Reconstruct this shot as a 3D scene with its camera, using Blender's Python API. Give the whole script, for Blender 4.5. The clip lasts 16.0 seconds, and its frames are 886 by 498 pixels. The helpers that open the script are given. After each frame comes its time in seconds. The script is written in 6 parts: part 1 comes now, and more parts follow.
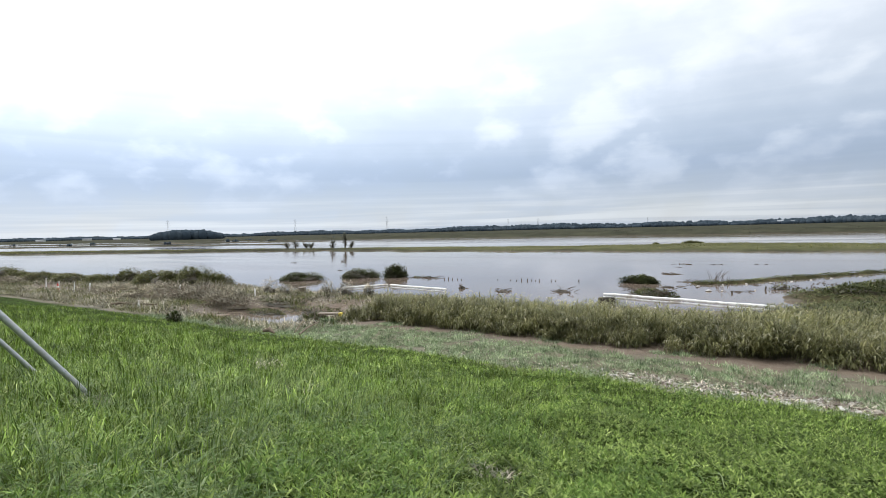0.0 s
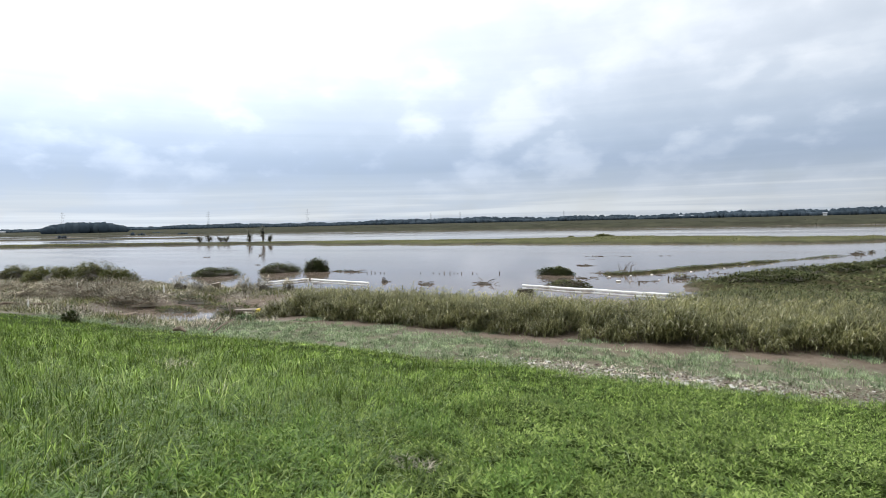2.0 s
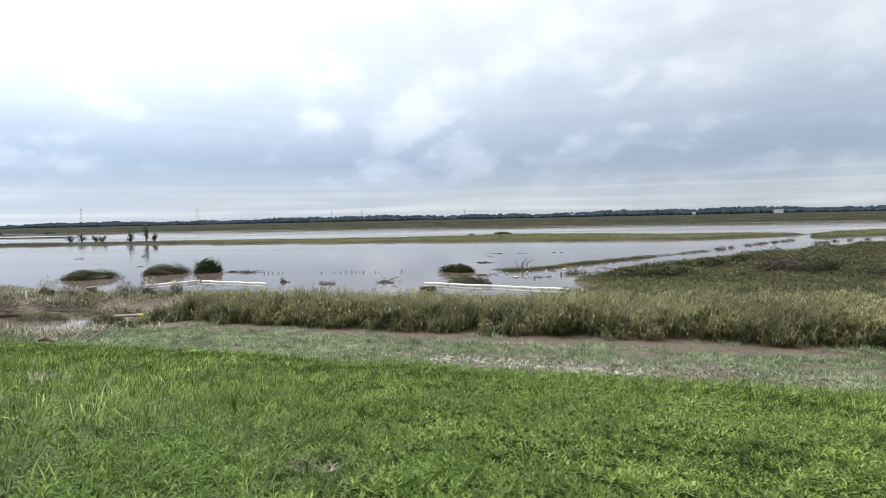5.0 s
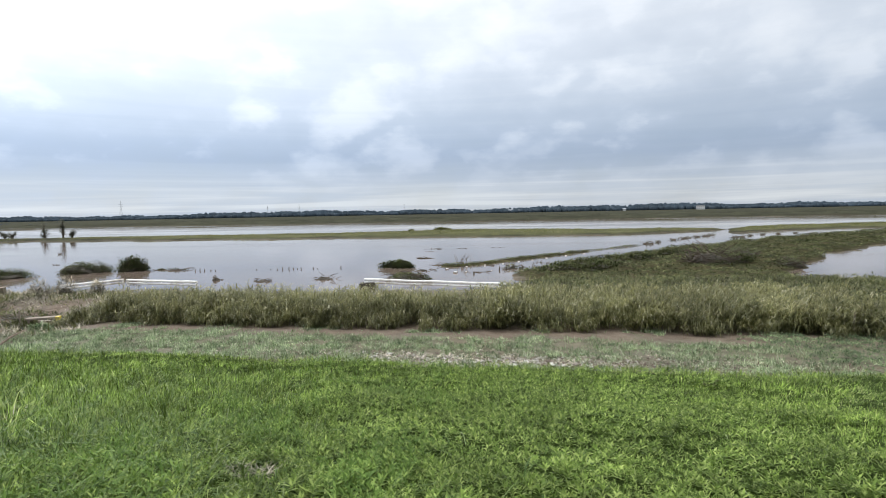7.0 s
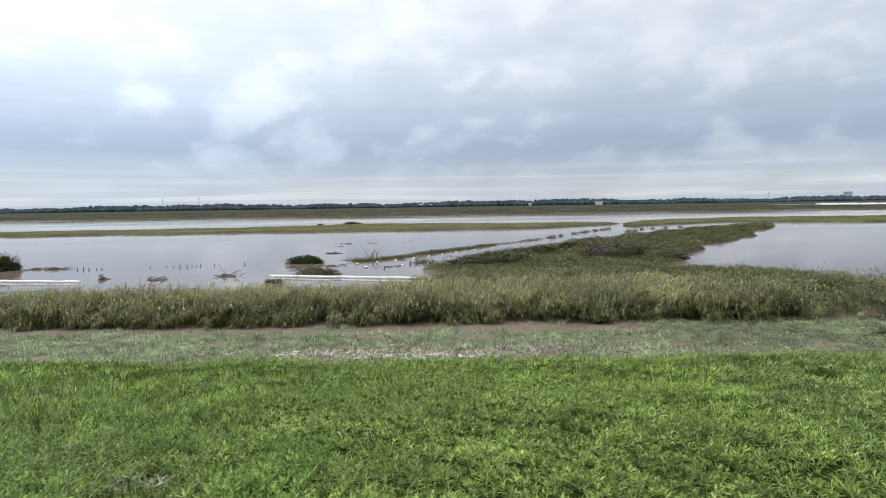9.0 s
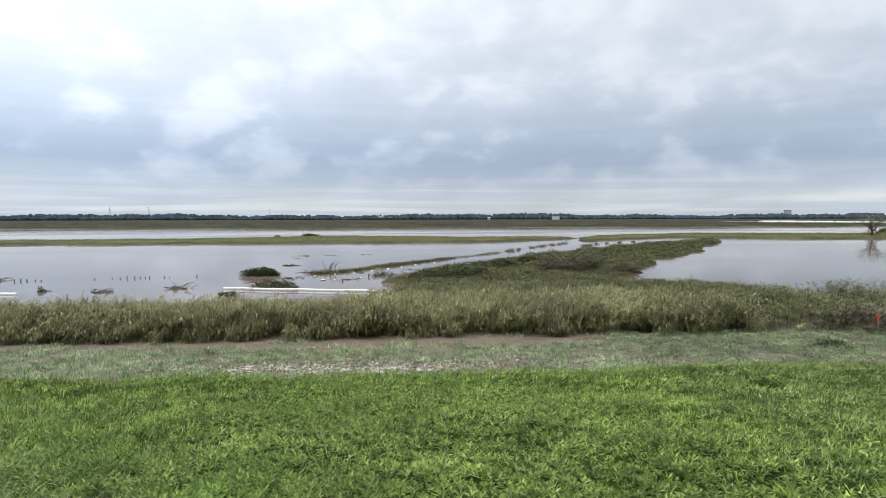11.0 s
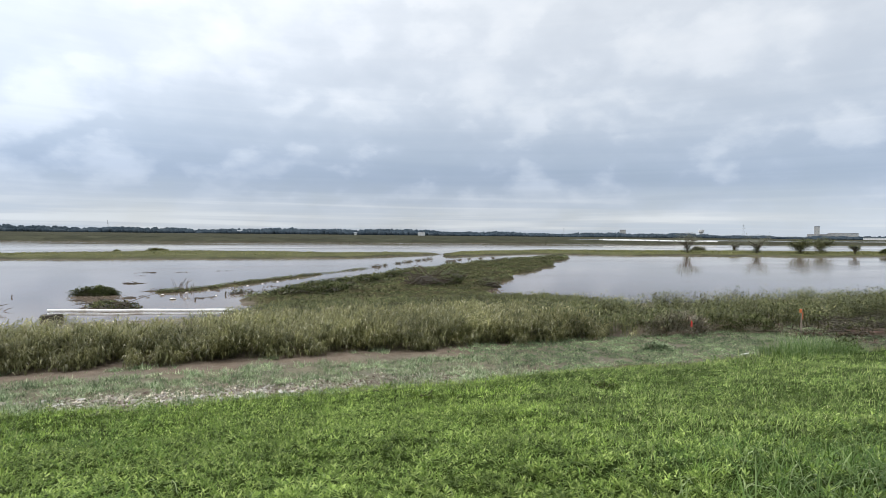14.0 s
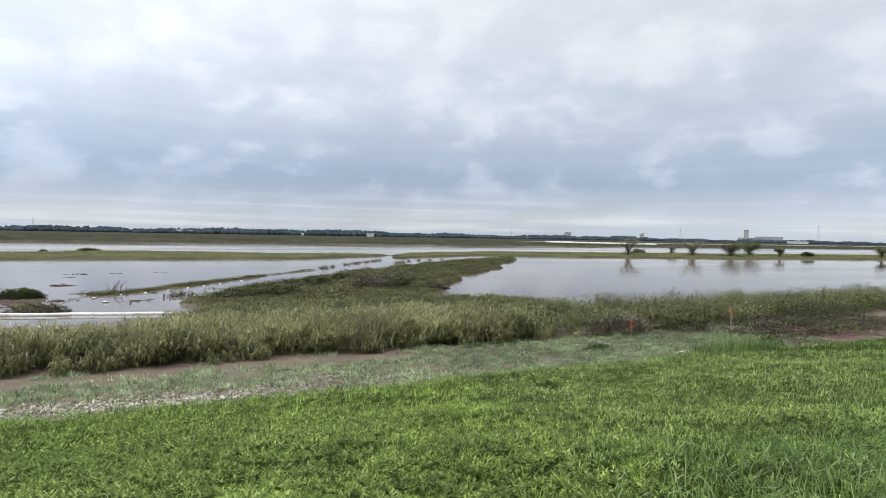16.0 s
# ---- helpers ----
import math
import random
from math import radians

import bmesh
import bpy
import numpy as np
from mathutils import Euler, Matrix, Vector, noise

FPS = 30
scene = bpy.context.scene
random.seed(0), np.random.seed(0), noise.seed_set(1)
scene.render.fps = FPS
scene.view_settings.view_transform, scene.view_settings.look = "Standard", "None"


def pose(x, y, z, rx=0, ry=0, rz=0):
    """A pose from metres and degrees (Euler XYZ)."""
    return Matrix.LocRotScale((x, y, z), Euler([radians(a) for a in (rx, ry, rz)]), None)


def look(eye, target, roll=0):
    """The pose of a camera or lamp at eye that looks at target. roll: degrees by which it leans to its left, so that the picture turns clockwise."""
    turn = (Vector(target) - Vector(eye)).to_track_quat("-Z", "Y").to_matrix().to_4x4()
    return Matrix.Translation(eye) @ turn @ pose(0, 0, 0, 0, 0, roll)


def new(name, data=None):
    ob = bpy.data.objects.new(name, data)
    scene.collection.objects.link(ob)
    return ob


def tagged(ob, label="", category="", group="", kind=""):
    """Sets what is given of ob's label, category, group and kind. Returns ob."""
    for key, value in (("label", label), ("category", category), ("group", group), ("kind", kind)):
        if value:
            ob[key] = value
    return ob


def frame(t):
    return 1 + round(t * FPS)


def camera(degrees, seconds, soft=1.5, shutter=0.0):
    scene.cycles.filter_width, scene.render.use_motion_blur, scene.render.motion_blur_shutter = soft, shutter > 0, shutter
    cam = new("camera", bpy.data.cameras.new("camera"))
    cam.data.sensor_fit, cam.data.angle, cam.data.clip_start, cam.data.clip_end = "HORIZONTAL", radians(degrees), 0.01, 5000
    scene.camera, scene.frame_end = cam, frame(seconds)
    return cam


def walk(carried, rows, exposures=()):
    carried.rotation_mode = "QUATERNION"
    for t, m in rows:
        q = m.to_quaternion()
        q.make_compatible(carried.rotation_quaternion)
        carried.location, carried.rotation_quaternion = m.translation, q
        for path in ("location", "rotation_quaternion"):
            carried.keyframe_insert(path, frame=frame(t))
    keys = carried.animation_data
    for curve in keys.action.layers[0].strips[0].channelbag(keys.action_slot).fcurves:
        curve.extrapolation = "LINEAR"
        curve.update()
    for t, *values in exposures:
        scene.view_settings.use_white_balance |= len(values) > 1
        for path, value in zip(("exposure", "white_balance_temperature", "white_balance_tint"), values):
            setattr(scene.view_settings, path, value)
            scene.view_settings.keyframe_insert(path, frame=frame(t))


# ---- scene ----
# ---- camera: held in the hand on the slope of a levee, panning to the right ----
# x runs along the levee, y from the levee over the flooded plain, z = 0 is the flood water
cam = camera(78.84, 16.0, soft=0.55)
PATH = [
    (0.0, pose(-0.000, 0.000, 4.300, 87.92, 1.51, 34.80)),
    (0.5, pose(0.003, 0.000, 4.299, 87.76, 1.34, 33.42)),
    (1.0, pose(0.009, -0.001, 4.297, 87.60, 1.49, 31.68)),
    (1.5, pose(0.017, -0.002, 4.297, 87.25, 1.46, 29.08)),
    (2.0, pose(0.022, -0.002, 4.299, 87.01, 1.36, 26.63)),
    (2.5, pose(0.025, 0.001, 4.299, 86.90, 1.43, 24.65)),
    (3.0, pose(0.027, 0.008, 4.296, 86.95, 1.31, 22.73)),
    (3.5, pose(0.025, 0.013, 4.292, 86.96, 1.23, 20.31)),
    (4.0, pose(0.030, 0.006, 4.294, 86.80, 1.32, 18.62)),
    (6.5, pose(0.043, -0.015, 4.305, 86.26, 1.00, 12.42)),
    (7.0, pose(0.056, -0.034, 4.318, 85.97, 1.13, 9.91)),
    (7.5, pose(0.073, -0.045, 4.326, 85.65, 1.39, 5.58)),
    (8.0, pose(0.091, -0.041, 4.327, 85.38, 1.15, 3.68)),
    (8.5, pose(0.111, -0.028, 4.322, 85.14, 0.98, 1.85)),
    (11.0, pose(0.129, -0.025, 4.319, 86.56, 0.12, -3.76)),
    (11.5, pose(0.138, -0.036, 4.323, 86.89, -0.16, -6.53)),
    (12.0, pose(0.143, -0.054, 4.334, 86.96, -0.33, -10.78)),
    (12.5, pose(0.141, -0.065, 4.342, 87.22, -0.58, -15.83)),
    (13.0, pose(0.135, -0.072, 4.344, 87.60, -0.62, -16.64)),
    (13.5, pose(0.127, -0.089, 4.347, 88.06, -0.55, -17.14)),
    (14.0, pose(0.117, -0.113, 4.354, 88.28, -0.67, -17.86)),
    (14.5, pose(0.115, -0.128, 4.357, 88.30, -0.71, -18.82)),
    (15.0, pose(0.118, -0.134, 4.358, 88.39, -0.73, -20.98)),
    (15.5, pose(0.120, -0.146, 4.364, 88.45, -0.90, -22.02)),
    (16.0, pose(0.124, -0.162, 4.374, 88.50, -1.07, -23.24)),
]
walk(cam, PATH)

# ---- sky: a broken grey overcast, brightest to the upper left ----
SUN_AZ, SUN_EL = radians(72), radians(48)     # measured from +y towards -x
sun_dir = Vector((-math.sin(SUN_AZ) * math.cos(SUN_EL), math.cos(SUN_AZ) * math.cos(SUN_EL), math.sin(SUN_EL)))
world = bpy.data.worlds.new("overcast_sky")
scene.world = world
world.use_nodes = True
wt = world.node_tree
wt.nodes.clear()


def wmath(op, a, b=None, clamp=False):
    n = wt.nodes.new("ShaderNodeMath")
    n.operation, n.use_clamp = op, clamp
    for i, v in enumerate((a, b)):
        if v is None:
            continue
        if isinstance(v, (int, float)):
            n.inputs[i].default_value = v
        else:
            wt.links.new(v, n.inputs[i])
    return n.outputs[0]


def wramp(fac, stops, smooth=True):
    """A colour ramp; a smooth ramp ends at 1, so brighter stops are scaled down and up again behind it."""
    n = wt.nodes.new("ShaderNodeValToRGB")
    n.color_ramp.interpolation = "B_SPLINE" if smooth else "LINEAR"
    stops = [(p, (c, c, c) if isinstance(c, (int, float)) else c) for p, c in stops]
    top = max(1.0, max(max(c) for p, c in stops))
    el = n.color_ramp.elements
    while len(el) < len(stops):
        el.new(0.5)
    for e, (p, c) in zip(el, stops):
        e.position = p
        e.color = (c[0] / top, c[1] / top, c[2] / top, 1)
    wt.links.new(fac, n.inputs[0])
    if top == 1.0:
        return n.outputs[0]
    up_again = wt.nodes.new("ShaderNodeVectorMath")
    up_again.operation = "SCALE"
    wt.links.new(n.outputs[0], up_again.inputs[0])
    up_again.inputs["Scale"].default_value = top
    return up_again.outputs[0]


def wmix(fac, a, b, blend="MIX"):
    n = wt.nodes.new("ShaderNodeMix")
    n.data_type, n.blend_type = "RGBA", blend
    if isinstance(fac, (int, float)):
        n.inputs[0].default_value = fac
    else:
        wt.links.new(fac, n.inputs[0])
    for i, v in ((6, a), (7, b)):
        if isinstance(v, tuple):
            n.inputs[i].default_value = (*v, 1)
        else:
            wt.links.new(v, n.inputs[i])
    return n.outputs[2]


def wnoise(vec, scale, detail, rough=0.55, distort=0.0):
    n = wt.nodes.new("ShaderNodeTexNoise")
    n.inputs["Scale"].default_value = scale
    n.inputs["Detail"].default_value = detail
    n.inputs["Roughness"].default_value = rough
    n.inputs["Distortion"].default_value = distort
    wt.links.new(vec, n.inputs["Vector"])
    return n.outputs[0]


coord = wt.nodes.new("ShaderNodeTexCoord").outputs["Generated"]
sep = wt.nodes.new("ShaderNodeSeparateXYZ")
wt.links.new(coord, sep.inputs[0])
dx, dy, dz = sep.outputs
up = wmath("MAXIMUM", dz, 0.0)
# the cloud deck is a flat sheet: towards the horizon its lumps crowd together
far = wmath("DIVIDE", 1.0, wmath("ADD", up, 0.60))
deck = wt.nodes.new("ShaderNodeCombineXYZ")
wt.links.new(wmath("MULTIPLY", dx, far), deck.inputs[0])
wt.links.new(wmath("MULTIPLY", dy, far), deck.inputs[1])
wt.links.new(wmath("MULTIPLY", up, 1.1), deck.inputs[2])
deck = deck.outputs[0]
big = wnoise(deck, 1.9, 2, 0.45, 0.1)
lumps = wnoise(deck, 4.6, 4, 0.48, 0.15)
fine = wnoise(deck, 15.0, 4, 0.5, 0.2)
# rounded heads of cloud, bent out of shape
bend = wt.nodes.new("ShaderNodeTexNoise")
bend.inputs["Scale"].default_value, bend.inputs["Detail"].default_value, bend.inputs["Roughness"].default_value = 7.0, 5, 0.55
wt.links.new(deck, bend.inputs["Vector"])
bent = wt.nodes.new("ShaderNodeVectorMath")
bent.operation = "MULTIPLY_ADD"
wt.links.new(bend.outputs["Color"], bent.inputs[0])
bent.inputs[1].default_value = (0.20, 0.20, 0.20)
wt.links.new(deck, bent.inputs[2])
heads = wt.nodes.new("ShaderNodeTexVoronoi")
heads.feature = "SMOOTH_F1"
heads.inputs["Scale"].default_value = 6.5
heads.inputs["Smoothness"].default_value = 0.6
heads.inputs["Detail"].default_value = 1.0
heads.inputs["Roughness"].default_value = 0.4
wt.links.new(bent.outputs[0], heads.inputs["Vector"])
puff = wmath("SUBTRACT", 1.0, heads.outputs["Distance"])
# the single banks of cloud that can be told apart: (bearing, height, half width, half height in degrees, strength)
SHADES = [(-22.0, 10.9, 6.0, 1.9, 0.75), (-9.9, 7.4, 4.2, 1.4, 0.95), (-14.8, 8.1, 3.8, 1.1, 0.8), (-20.2, 7.6, 3.6, 1.9, 0.7), (-31.2, 6.7, 4.0, 1.4, 0.95),
          (-38.1, 6.5, 3.6, 1.0, 0.7), (-39.6, 13.3, 6.4, 2.2, 0.6), (-61.5, 9.1, 5.0, 2.8, 0.9), (6.5, 7.0, 2.6, 1.0, 0.8), (-58.4, 17.8, 8.5, 3.8, 0.5),
          (26.1, 8.0, 3.2, 2.1, 0.8), (17.7, 5.4, 3.6, 0.9, 0.6), (36.2, 7.7, 1.5, 1.3, 0.8), (43.9, 7.7, 1.4, 1.0, 0.8), (29.2, 17.4, 5.4, 3.0, 0.4), (5.8, 13.4, 5.4, 2.6, 0.4),
          (58.0, 5.0, 8.0, 1.5, 0.5)]
HEADS = [(-25.3, 5.7, 4.0, 1.8, 0.9), (-31.4, 11.9, 3.4, 3.3, 0.7), (-55.1, 10.6, 5.2, 2.3, 0.8), (-46.5, 10.2, 5.6, 2.3, 0.6), (2.3, 15.6, 10.5, 3.8, 0.5), (22.3, 7.9, 4.0, 2.6, 0.8),
         (48.2, 4.8, 3.0, 1.6, 0.9), (-2.9, 13.2, 6.4, 2.6, 0.7), (8.6, 17.7, 5.6, 3.2, 0.5), (48.9, 6.6, 4.6, 2.0, 0.6), (71.1, 4.3, 5.0, 1.5, 0.7), (32.0, 7.4, 2.6, 1.8, 0.6)]
place = wt.nodes.new("ShaderNodeCombineXYZ")
wt.links.new(wmath("DEGREES", wmath("ARCTAN2", wmath("MULTIPLY", dx, -1.0), dy)), place.inputs[0])
wt.links.new(wmath("DEGREES", wmath("ARCSINE", dz)), place.inputs[1])
shifted = wt.nodes.new("ShaderNodeVectorMath")
shifted.operation = "MULTIPLY_ADD"
wt.links.new(bend.outputs["Color"], shifted.inputs[0])
shifted.inputs[1].default_value = (8.0, 4.0, 0.0)
wt.links.new(place.outputs[0], shifted.inputs[2])


def cloud_sum(banks):
    total = 0.0
    for az, el, rw, rh, power in banks:
        rel = wt.nodes.new("ShaderNodeVectorMath")
        rel.operation = "MULTIPLY_ADD"
        wt.links.new(shifted.outputs[0], rel.inputs[0])
        rel.inputs[1].default_value = (1 / rw, 1 / rh, 0.0)
        rel.inputs[2].default_value = (-(az + 4.0) / rw, -(el + 2.0) / rh, 0.0)
        d2 = wt.nodes.new("ShaderNodeVectorMath")
        d2.operation = "DOT_PRODUCT"
        wt.links.new(rel.outputs[0], d2.inputs[0])
        wt.links.new(rel.outputs[0], d2.inputs[1])
        inside = wmath("SUBTRACT", 1.0, wmath("MULTIPLY", d2.outputs["Value"], 0.6), True)
        total = wmath("ADD", total, wmath("MULTIPLY", wmath("MULTIPLY", inside, inside), power))
    return total


banks = wmath("SUBTRACT", wmath("MULTIPLY", cloud_sum(HEADS), 0.050), wmath("MULTIPLY", cloud_sum(SHADES), 0.080))
# thin streaks low over the horizon
streak_v = wt.nodes.new("ShaderNodeCombineXYZ")
wt.links.new(wmath("MULTIPLY", dx, 1.1), streak_v.inputs[0])
wt.links.new(wmath("MULTIPLY", dy, 1.1), streak_v.inputs[1])
wt.links.new(wmath("MULTIPLY", dz, 36.0), streak_v.inputs[2])
streaks = wnoise(streak_v.outputs[0], 1.7, 4, 0.5, 0.5)

# colour of the deck by height: pale haze, pale streaks, a slate-blue belt, white above
belt = wramp(up, [(0.0, (0.55, 0.595, 0.645)), (0.03, (0.60, 0.645, 0.695)), (0.055, (0.53, 0.59, 0.675)), (0.090, (0.450, 0.530, 0.655)), (0.130, (0.515, 0.595, 0.715)),
                  (0.20, (0.69, 0.755, 0.84)), (0.30, (0.765, 0.815, 0.885)), (0.44, (0.83, 0.87, 0.915)), (0.54, (0.88, 0.91, 0.945)), (0.74, (1.36, 1.37, 1.38)), (1.0, (1.60, 1.60, 1.60))])
body = wmath("ADD", wmath("ADD", wmath("MULTIPLY", lumps, 0.32), wmath("MULTIPLY", puff, 0.255)), wmath("ADD", wmath("ADD", wmath("MULTIPLY", big, 0.17), 0.046), wmath("MULTIPLY", fine, 0.14)))
body = wmath("ADD", body, banks)
light = wramp(body, [(0.435, (0.72, 0.77, 0.84)), (0.48, (0.88, 0.905, 0.945)), (0.52, (1.0, 1.0, 1.0)), (0.57, (1.14, 1.12, 1.11))])
above = wramp(up, [(0.045, 0.0), (0.095, 1.0)])
# higher up the deck is lit through and its lumps pale
light = wmix(wramp(up, [(0.11, 0.0), (0.22, 0.55), (0.40, 0.75)]), light, (1.0, 1.0, 1.0))
clouds = wmix(above, belt, wmix(1.0, belt, light, "MULTIPLY"))
low = wramp(up, [(0.02, 1.0), (0.08, 0.0)])
streak_c = wramp(streaks, [(0.40, (0.82, 0.87, 0.94)), (0.52, (0.99, 0.99, 1.0)), (0.62, (1.20, 1.18, 1.15))])
clouds = wmix(low, clouds, wmix(1.0, clouds, streak_c, "MULTIPLY"))
# towards the sun's side the low sky hangs darker, away from it paler
side = wramp(wmath("MULTIPLY", wmath("ADD", dx, 1.0), 0.5), [(0.04, (0.77, 0.80, 0.84)), (0.22, (0.82, 0.845, 0.875)), (0.40, (0.92, 0.935, 0.95)), (0.62, (0.99, 0.99, 0.99)), (0.80, (1.08, 1.08, 1.07)), (0.95, (1.34, 1.33, 1.31))])
clouds = wmix(wramp(up, [(0.06, 1.0), (0.18, 0.0)]), clouds, wmix(1.0, clouds, side, "MULTIPLY"))
# the veiled sun's wide glow
dot = wt.nodes.new("ShaderNodeVectorMath")
dot.operation = "DOT_PRODUCT"
wt.links.new(coord, dot.inputs[0])
dot.inputs[1].default_value = sun_dir
glow = wmath("POWER", wmath("MULTIPLY", wmath("ADD", dot.outputs["Value"], 1.0), 0.5), 5.0)
gain = wmath("ADD", wmath("MULTIPLY", glow, 1.35), 0.99)
bright = wt.nodes.new("ShaderNodeVectorMath")
bright.operation = "SCALE"
wt.links.new(clouds, bright.inputs[0])
wt.links.new(gain, bright.inputs["Scale"])
# blue sky behind, seen faintly through the thin places
sky = wt.nodes.new("ShaderNodeTexSky")
sky.sky_type, sky.sun_disc = "NISHITA", False
sky.sun_elevation, sky.sun_rotation = SUN_EL, -SUN_AZ
clear = wt.nodes.new("ShaderNodeVectorMath")
clear.operation = "SCALE"
wt.links.new(sky.outputs[0], clear.inputs[0])
clear.inputs["Scale"].default_value = 0.08
cover = wramp(body, [(0.34, 0.80), (0.48, 0.98)])
total = wmix(cover, clear.outputs[0], bright.outputs[0])
bg = wt.nodes.new("ShaderNodeBackground")
wt.links.new(total, bg.inputs[0])
bg.inputs[1].default_value = 1.0
wt.links.new(bg.outputs[0], wt.nodes.new("ShaderNodeOutputWorld").inputs[0])

sun_data = bpy.data.lights.new("veiled_sun", "SUN")
sun_data.energy, sun_data.angle, sun_data.color = 1.2, radians(40), (1.0, 0.96, 0.90)
new("veiled_sun", sun_data).matrix_world = look(sun_dir * 50, (0, 0, 0))

# ---- materials ----
def material(name):
    m = bpy.data.materials.new(name)
    m.use_nodes = True
    m.node_tree.nodes.clear()
    return m


class Nodes:
    """Short names for the nodes of one material."""

    def __init__(self, name):
        self.m = material(name)
        self.t = self.m.node_tree
        self.geo = self.t.nodes.new("ShaderNodeNewGeometry")
        self.pos = self.geo.outputs["Position"]
        self.island = self.geo.outputs["Random Per Island"]

    def put(self, sock, v):
        if isinstance(v, (int, float)):
            sock.default_value = v
        elif isinstance(v, tuple):
            sock.default_value = (*v, 1) if len(v) == 3 and sock.type == "RGBA" else v
        else:
            self.t.links.new(v, sock)

    def noise(self, scale, detail=4, rough=0.55, vec=None, distort=0.0):
        n = self.t.nodes.new("ShaderNodeTexNoise")
        self.put(n.inputs["Vector"], vec if vec is not None else self.pos)
        for k, v in (("Scale", scale), ("Detail", detail), ("Roughness", rough), ("Distortion", distort)):
            n.inputs[k].default_value = v
        return n.outputs[0]

    def stretched(self, sx, sy, sz):
        n = self.t.nodes.new("ShaderNodeMapping")
        self.put(n.inputs["Vector"], self.pos)
        n.inputs["Scale"].default_value = (sx, sy, sz)
        return n.outputs[0]

    def ramp(self, fac, stops):
        n = self.t.nodes.new("ShaderNodeValToRGB")
        el = n.color_ramp.elements
        while len(el) < len(stops):
            el.new(0.5)
        for e, (p, c) in zip(el, stops):
            e.position = p
            e.color = (c, c, c, 1) if isinstance(c, (int, float)) else (*c, 1)
        self.put(n.inputs[0], fac)
        return n.outputs[0]

    def mix(self, fac, a, b, blend="MIX"):
        n = self.t.nodes.new("ShaderNodeMix")
        n.data_type, n.blend_type = "RGBA", blend
        self.put(n.inputs[0], fac)
        self.put(n.inputs[6], a)
        self.put(n.inputs[7], b)
        return n.outputs[2]

    def math(self, op, a, b=0.0, clamp=False):
        n = self.t.nodes.new("ShaderNodeMath")
        n.operation, n.use_clamp = op, clamp
        self.put(n.inputs[0], a)
        self.put(n.inputs[1], b)
        return n.outputs[0]

    def attr(self, name):
        n = self.t.nodes.new("ShaderNodeAttribute")
        n.attribute_name = name
        return n.outputs["Fac"]

    def bump(self, height, strength, distance):
        n = self.t.nodes.new("ShaderNodeBump")
        self.put(n.inputs["Height"], height)
        n.inputs["Strength"].default_value = strength
        n.inputs["Distance"].default_value = distance
        return n.outputs[0]

    def surface(self, color, rough=0.6, normal=None, metal=0.0, spec=0.5, ior=1.45, translucent=0.0, leaf=None):
        p = self.t.nodes.new("ShaderNodeBsdfPrincipled")
        self.put(p.inputs["Base Color"], color)
        self.put(p.inputs["Roughness"], rough)
        self.put(p.inputs["Metallic"], metal)
        self.put(p.inputs["IOR"], ior)
        self.put(p.inputs["Specular IOR Level"], spec)
        if normal is not None:
            self.put(p.inputs["Normal"], normal)
        out = self.t.nodes.new("ShaderNodeOutputMaterial")
        if translucent > 0:
            tr = self.t.nodes.new("ShaderNodeBsdfTranslucent")
            self.put(tr.inputs[0], color)
            mx = self.t.nodes.new("ShaderNodeMixShader")
            mx.inputs[0].default_value = translucent
            self.t.links.new(p.outputs[0], mx.inputs[1])
            self.t.links.new(tr.outputs[0], mx.inputs[2])
            self.t.links.new(mx.outputs[0], out.inputs[0])
        else:
            self.t.links.new(p.outputs[0], out.inputs[0])
        return self.m


def foliage(name, stops, patch_scale=0.5, patch=(0.75, 1.25), rough=0.5, translucent=0.3, spec=0.4, warm=None, clump=None):
    """Leaves: a colour for each blade, drifting over the plan in soft patches."""
    n = Nodes(name)
    col = n.ramp(n.island, stops)
    p = n.noise(patch_scale, 4, 0.6)
    lo, hi = patch
    shade = n.ramp(p, [(0.36, (lo, lo, lo)), (0.64, (hi, hi, hi))])
    col = n.mix(1.0, col, shade, "MULTIPLY")
    if clump:
        c = n.noise(clump, 3, 0.6)
        col = n.mix(1.0, col, n.ramp(c, [(0.36, (0.55, 0.57, 0.55)), (0.5, (1.0, 1.0, 1.0)), (0.64, (1.42, 1.38, 1.35))]), "MULTIPLY")
    if warm:
        q = n.noise(patch_scale * 0.37, 3, 0.5)
        col = n.mix(n.ramp(q, [(0.52, 0.0), (0.66, 0.7)]), col, warm)
    return n.surface(col, rough, translucent=translucent, spec=spec)


def plain(name, color, rough=0.6, vary=0.25, scale=6.0, metal=0.0, bump=0.3, stain=None, stain_scale=2.0, spec=0.5):
    """A solid surface with grain and, where given, stains."""
    n = Nodes(name)
    g = n.noise(scale, 6, 0.6)
    lo, hi = 1 - vary, 1 + vary
    col = n.mix(1.0, color, n.ramp(g, [(0.3, (lo, lo, lo)), (0.7, (hi, hi, hi))]), "MULTIPLY")
    if stain:
        s = n.noise(stain_scale, 5, 0.6)
        col = n.mix(n.ramp(s, [(0.50, 0.0), (0.66, 0.8)]), col, stain)
    return n.surface(col, rough, n.bump(g, bump, 0.02), metal, spec)


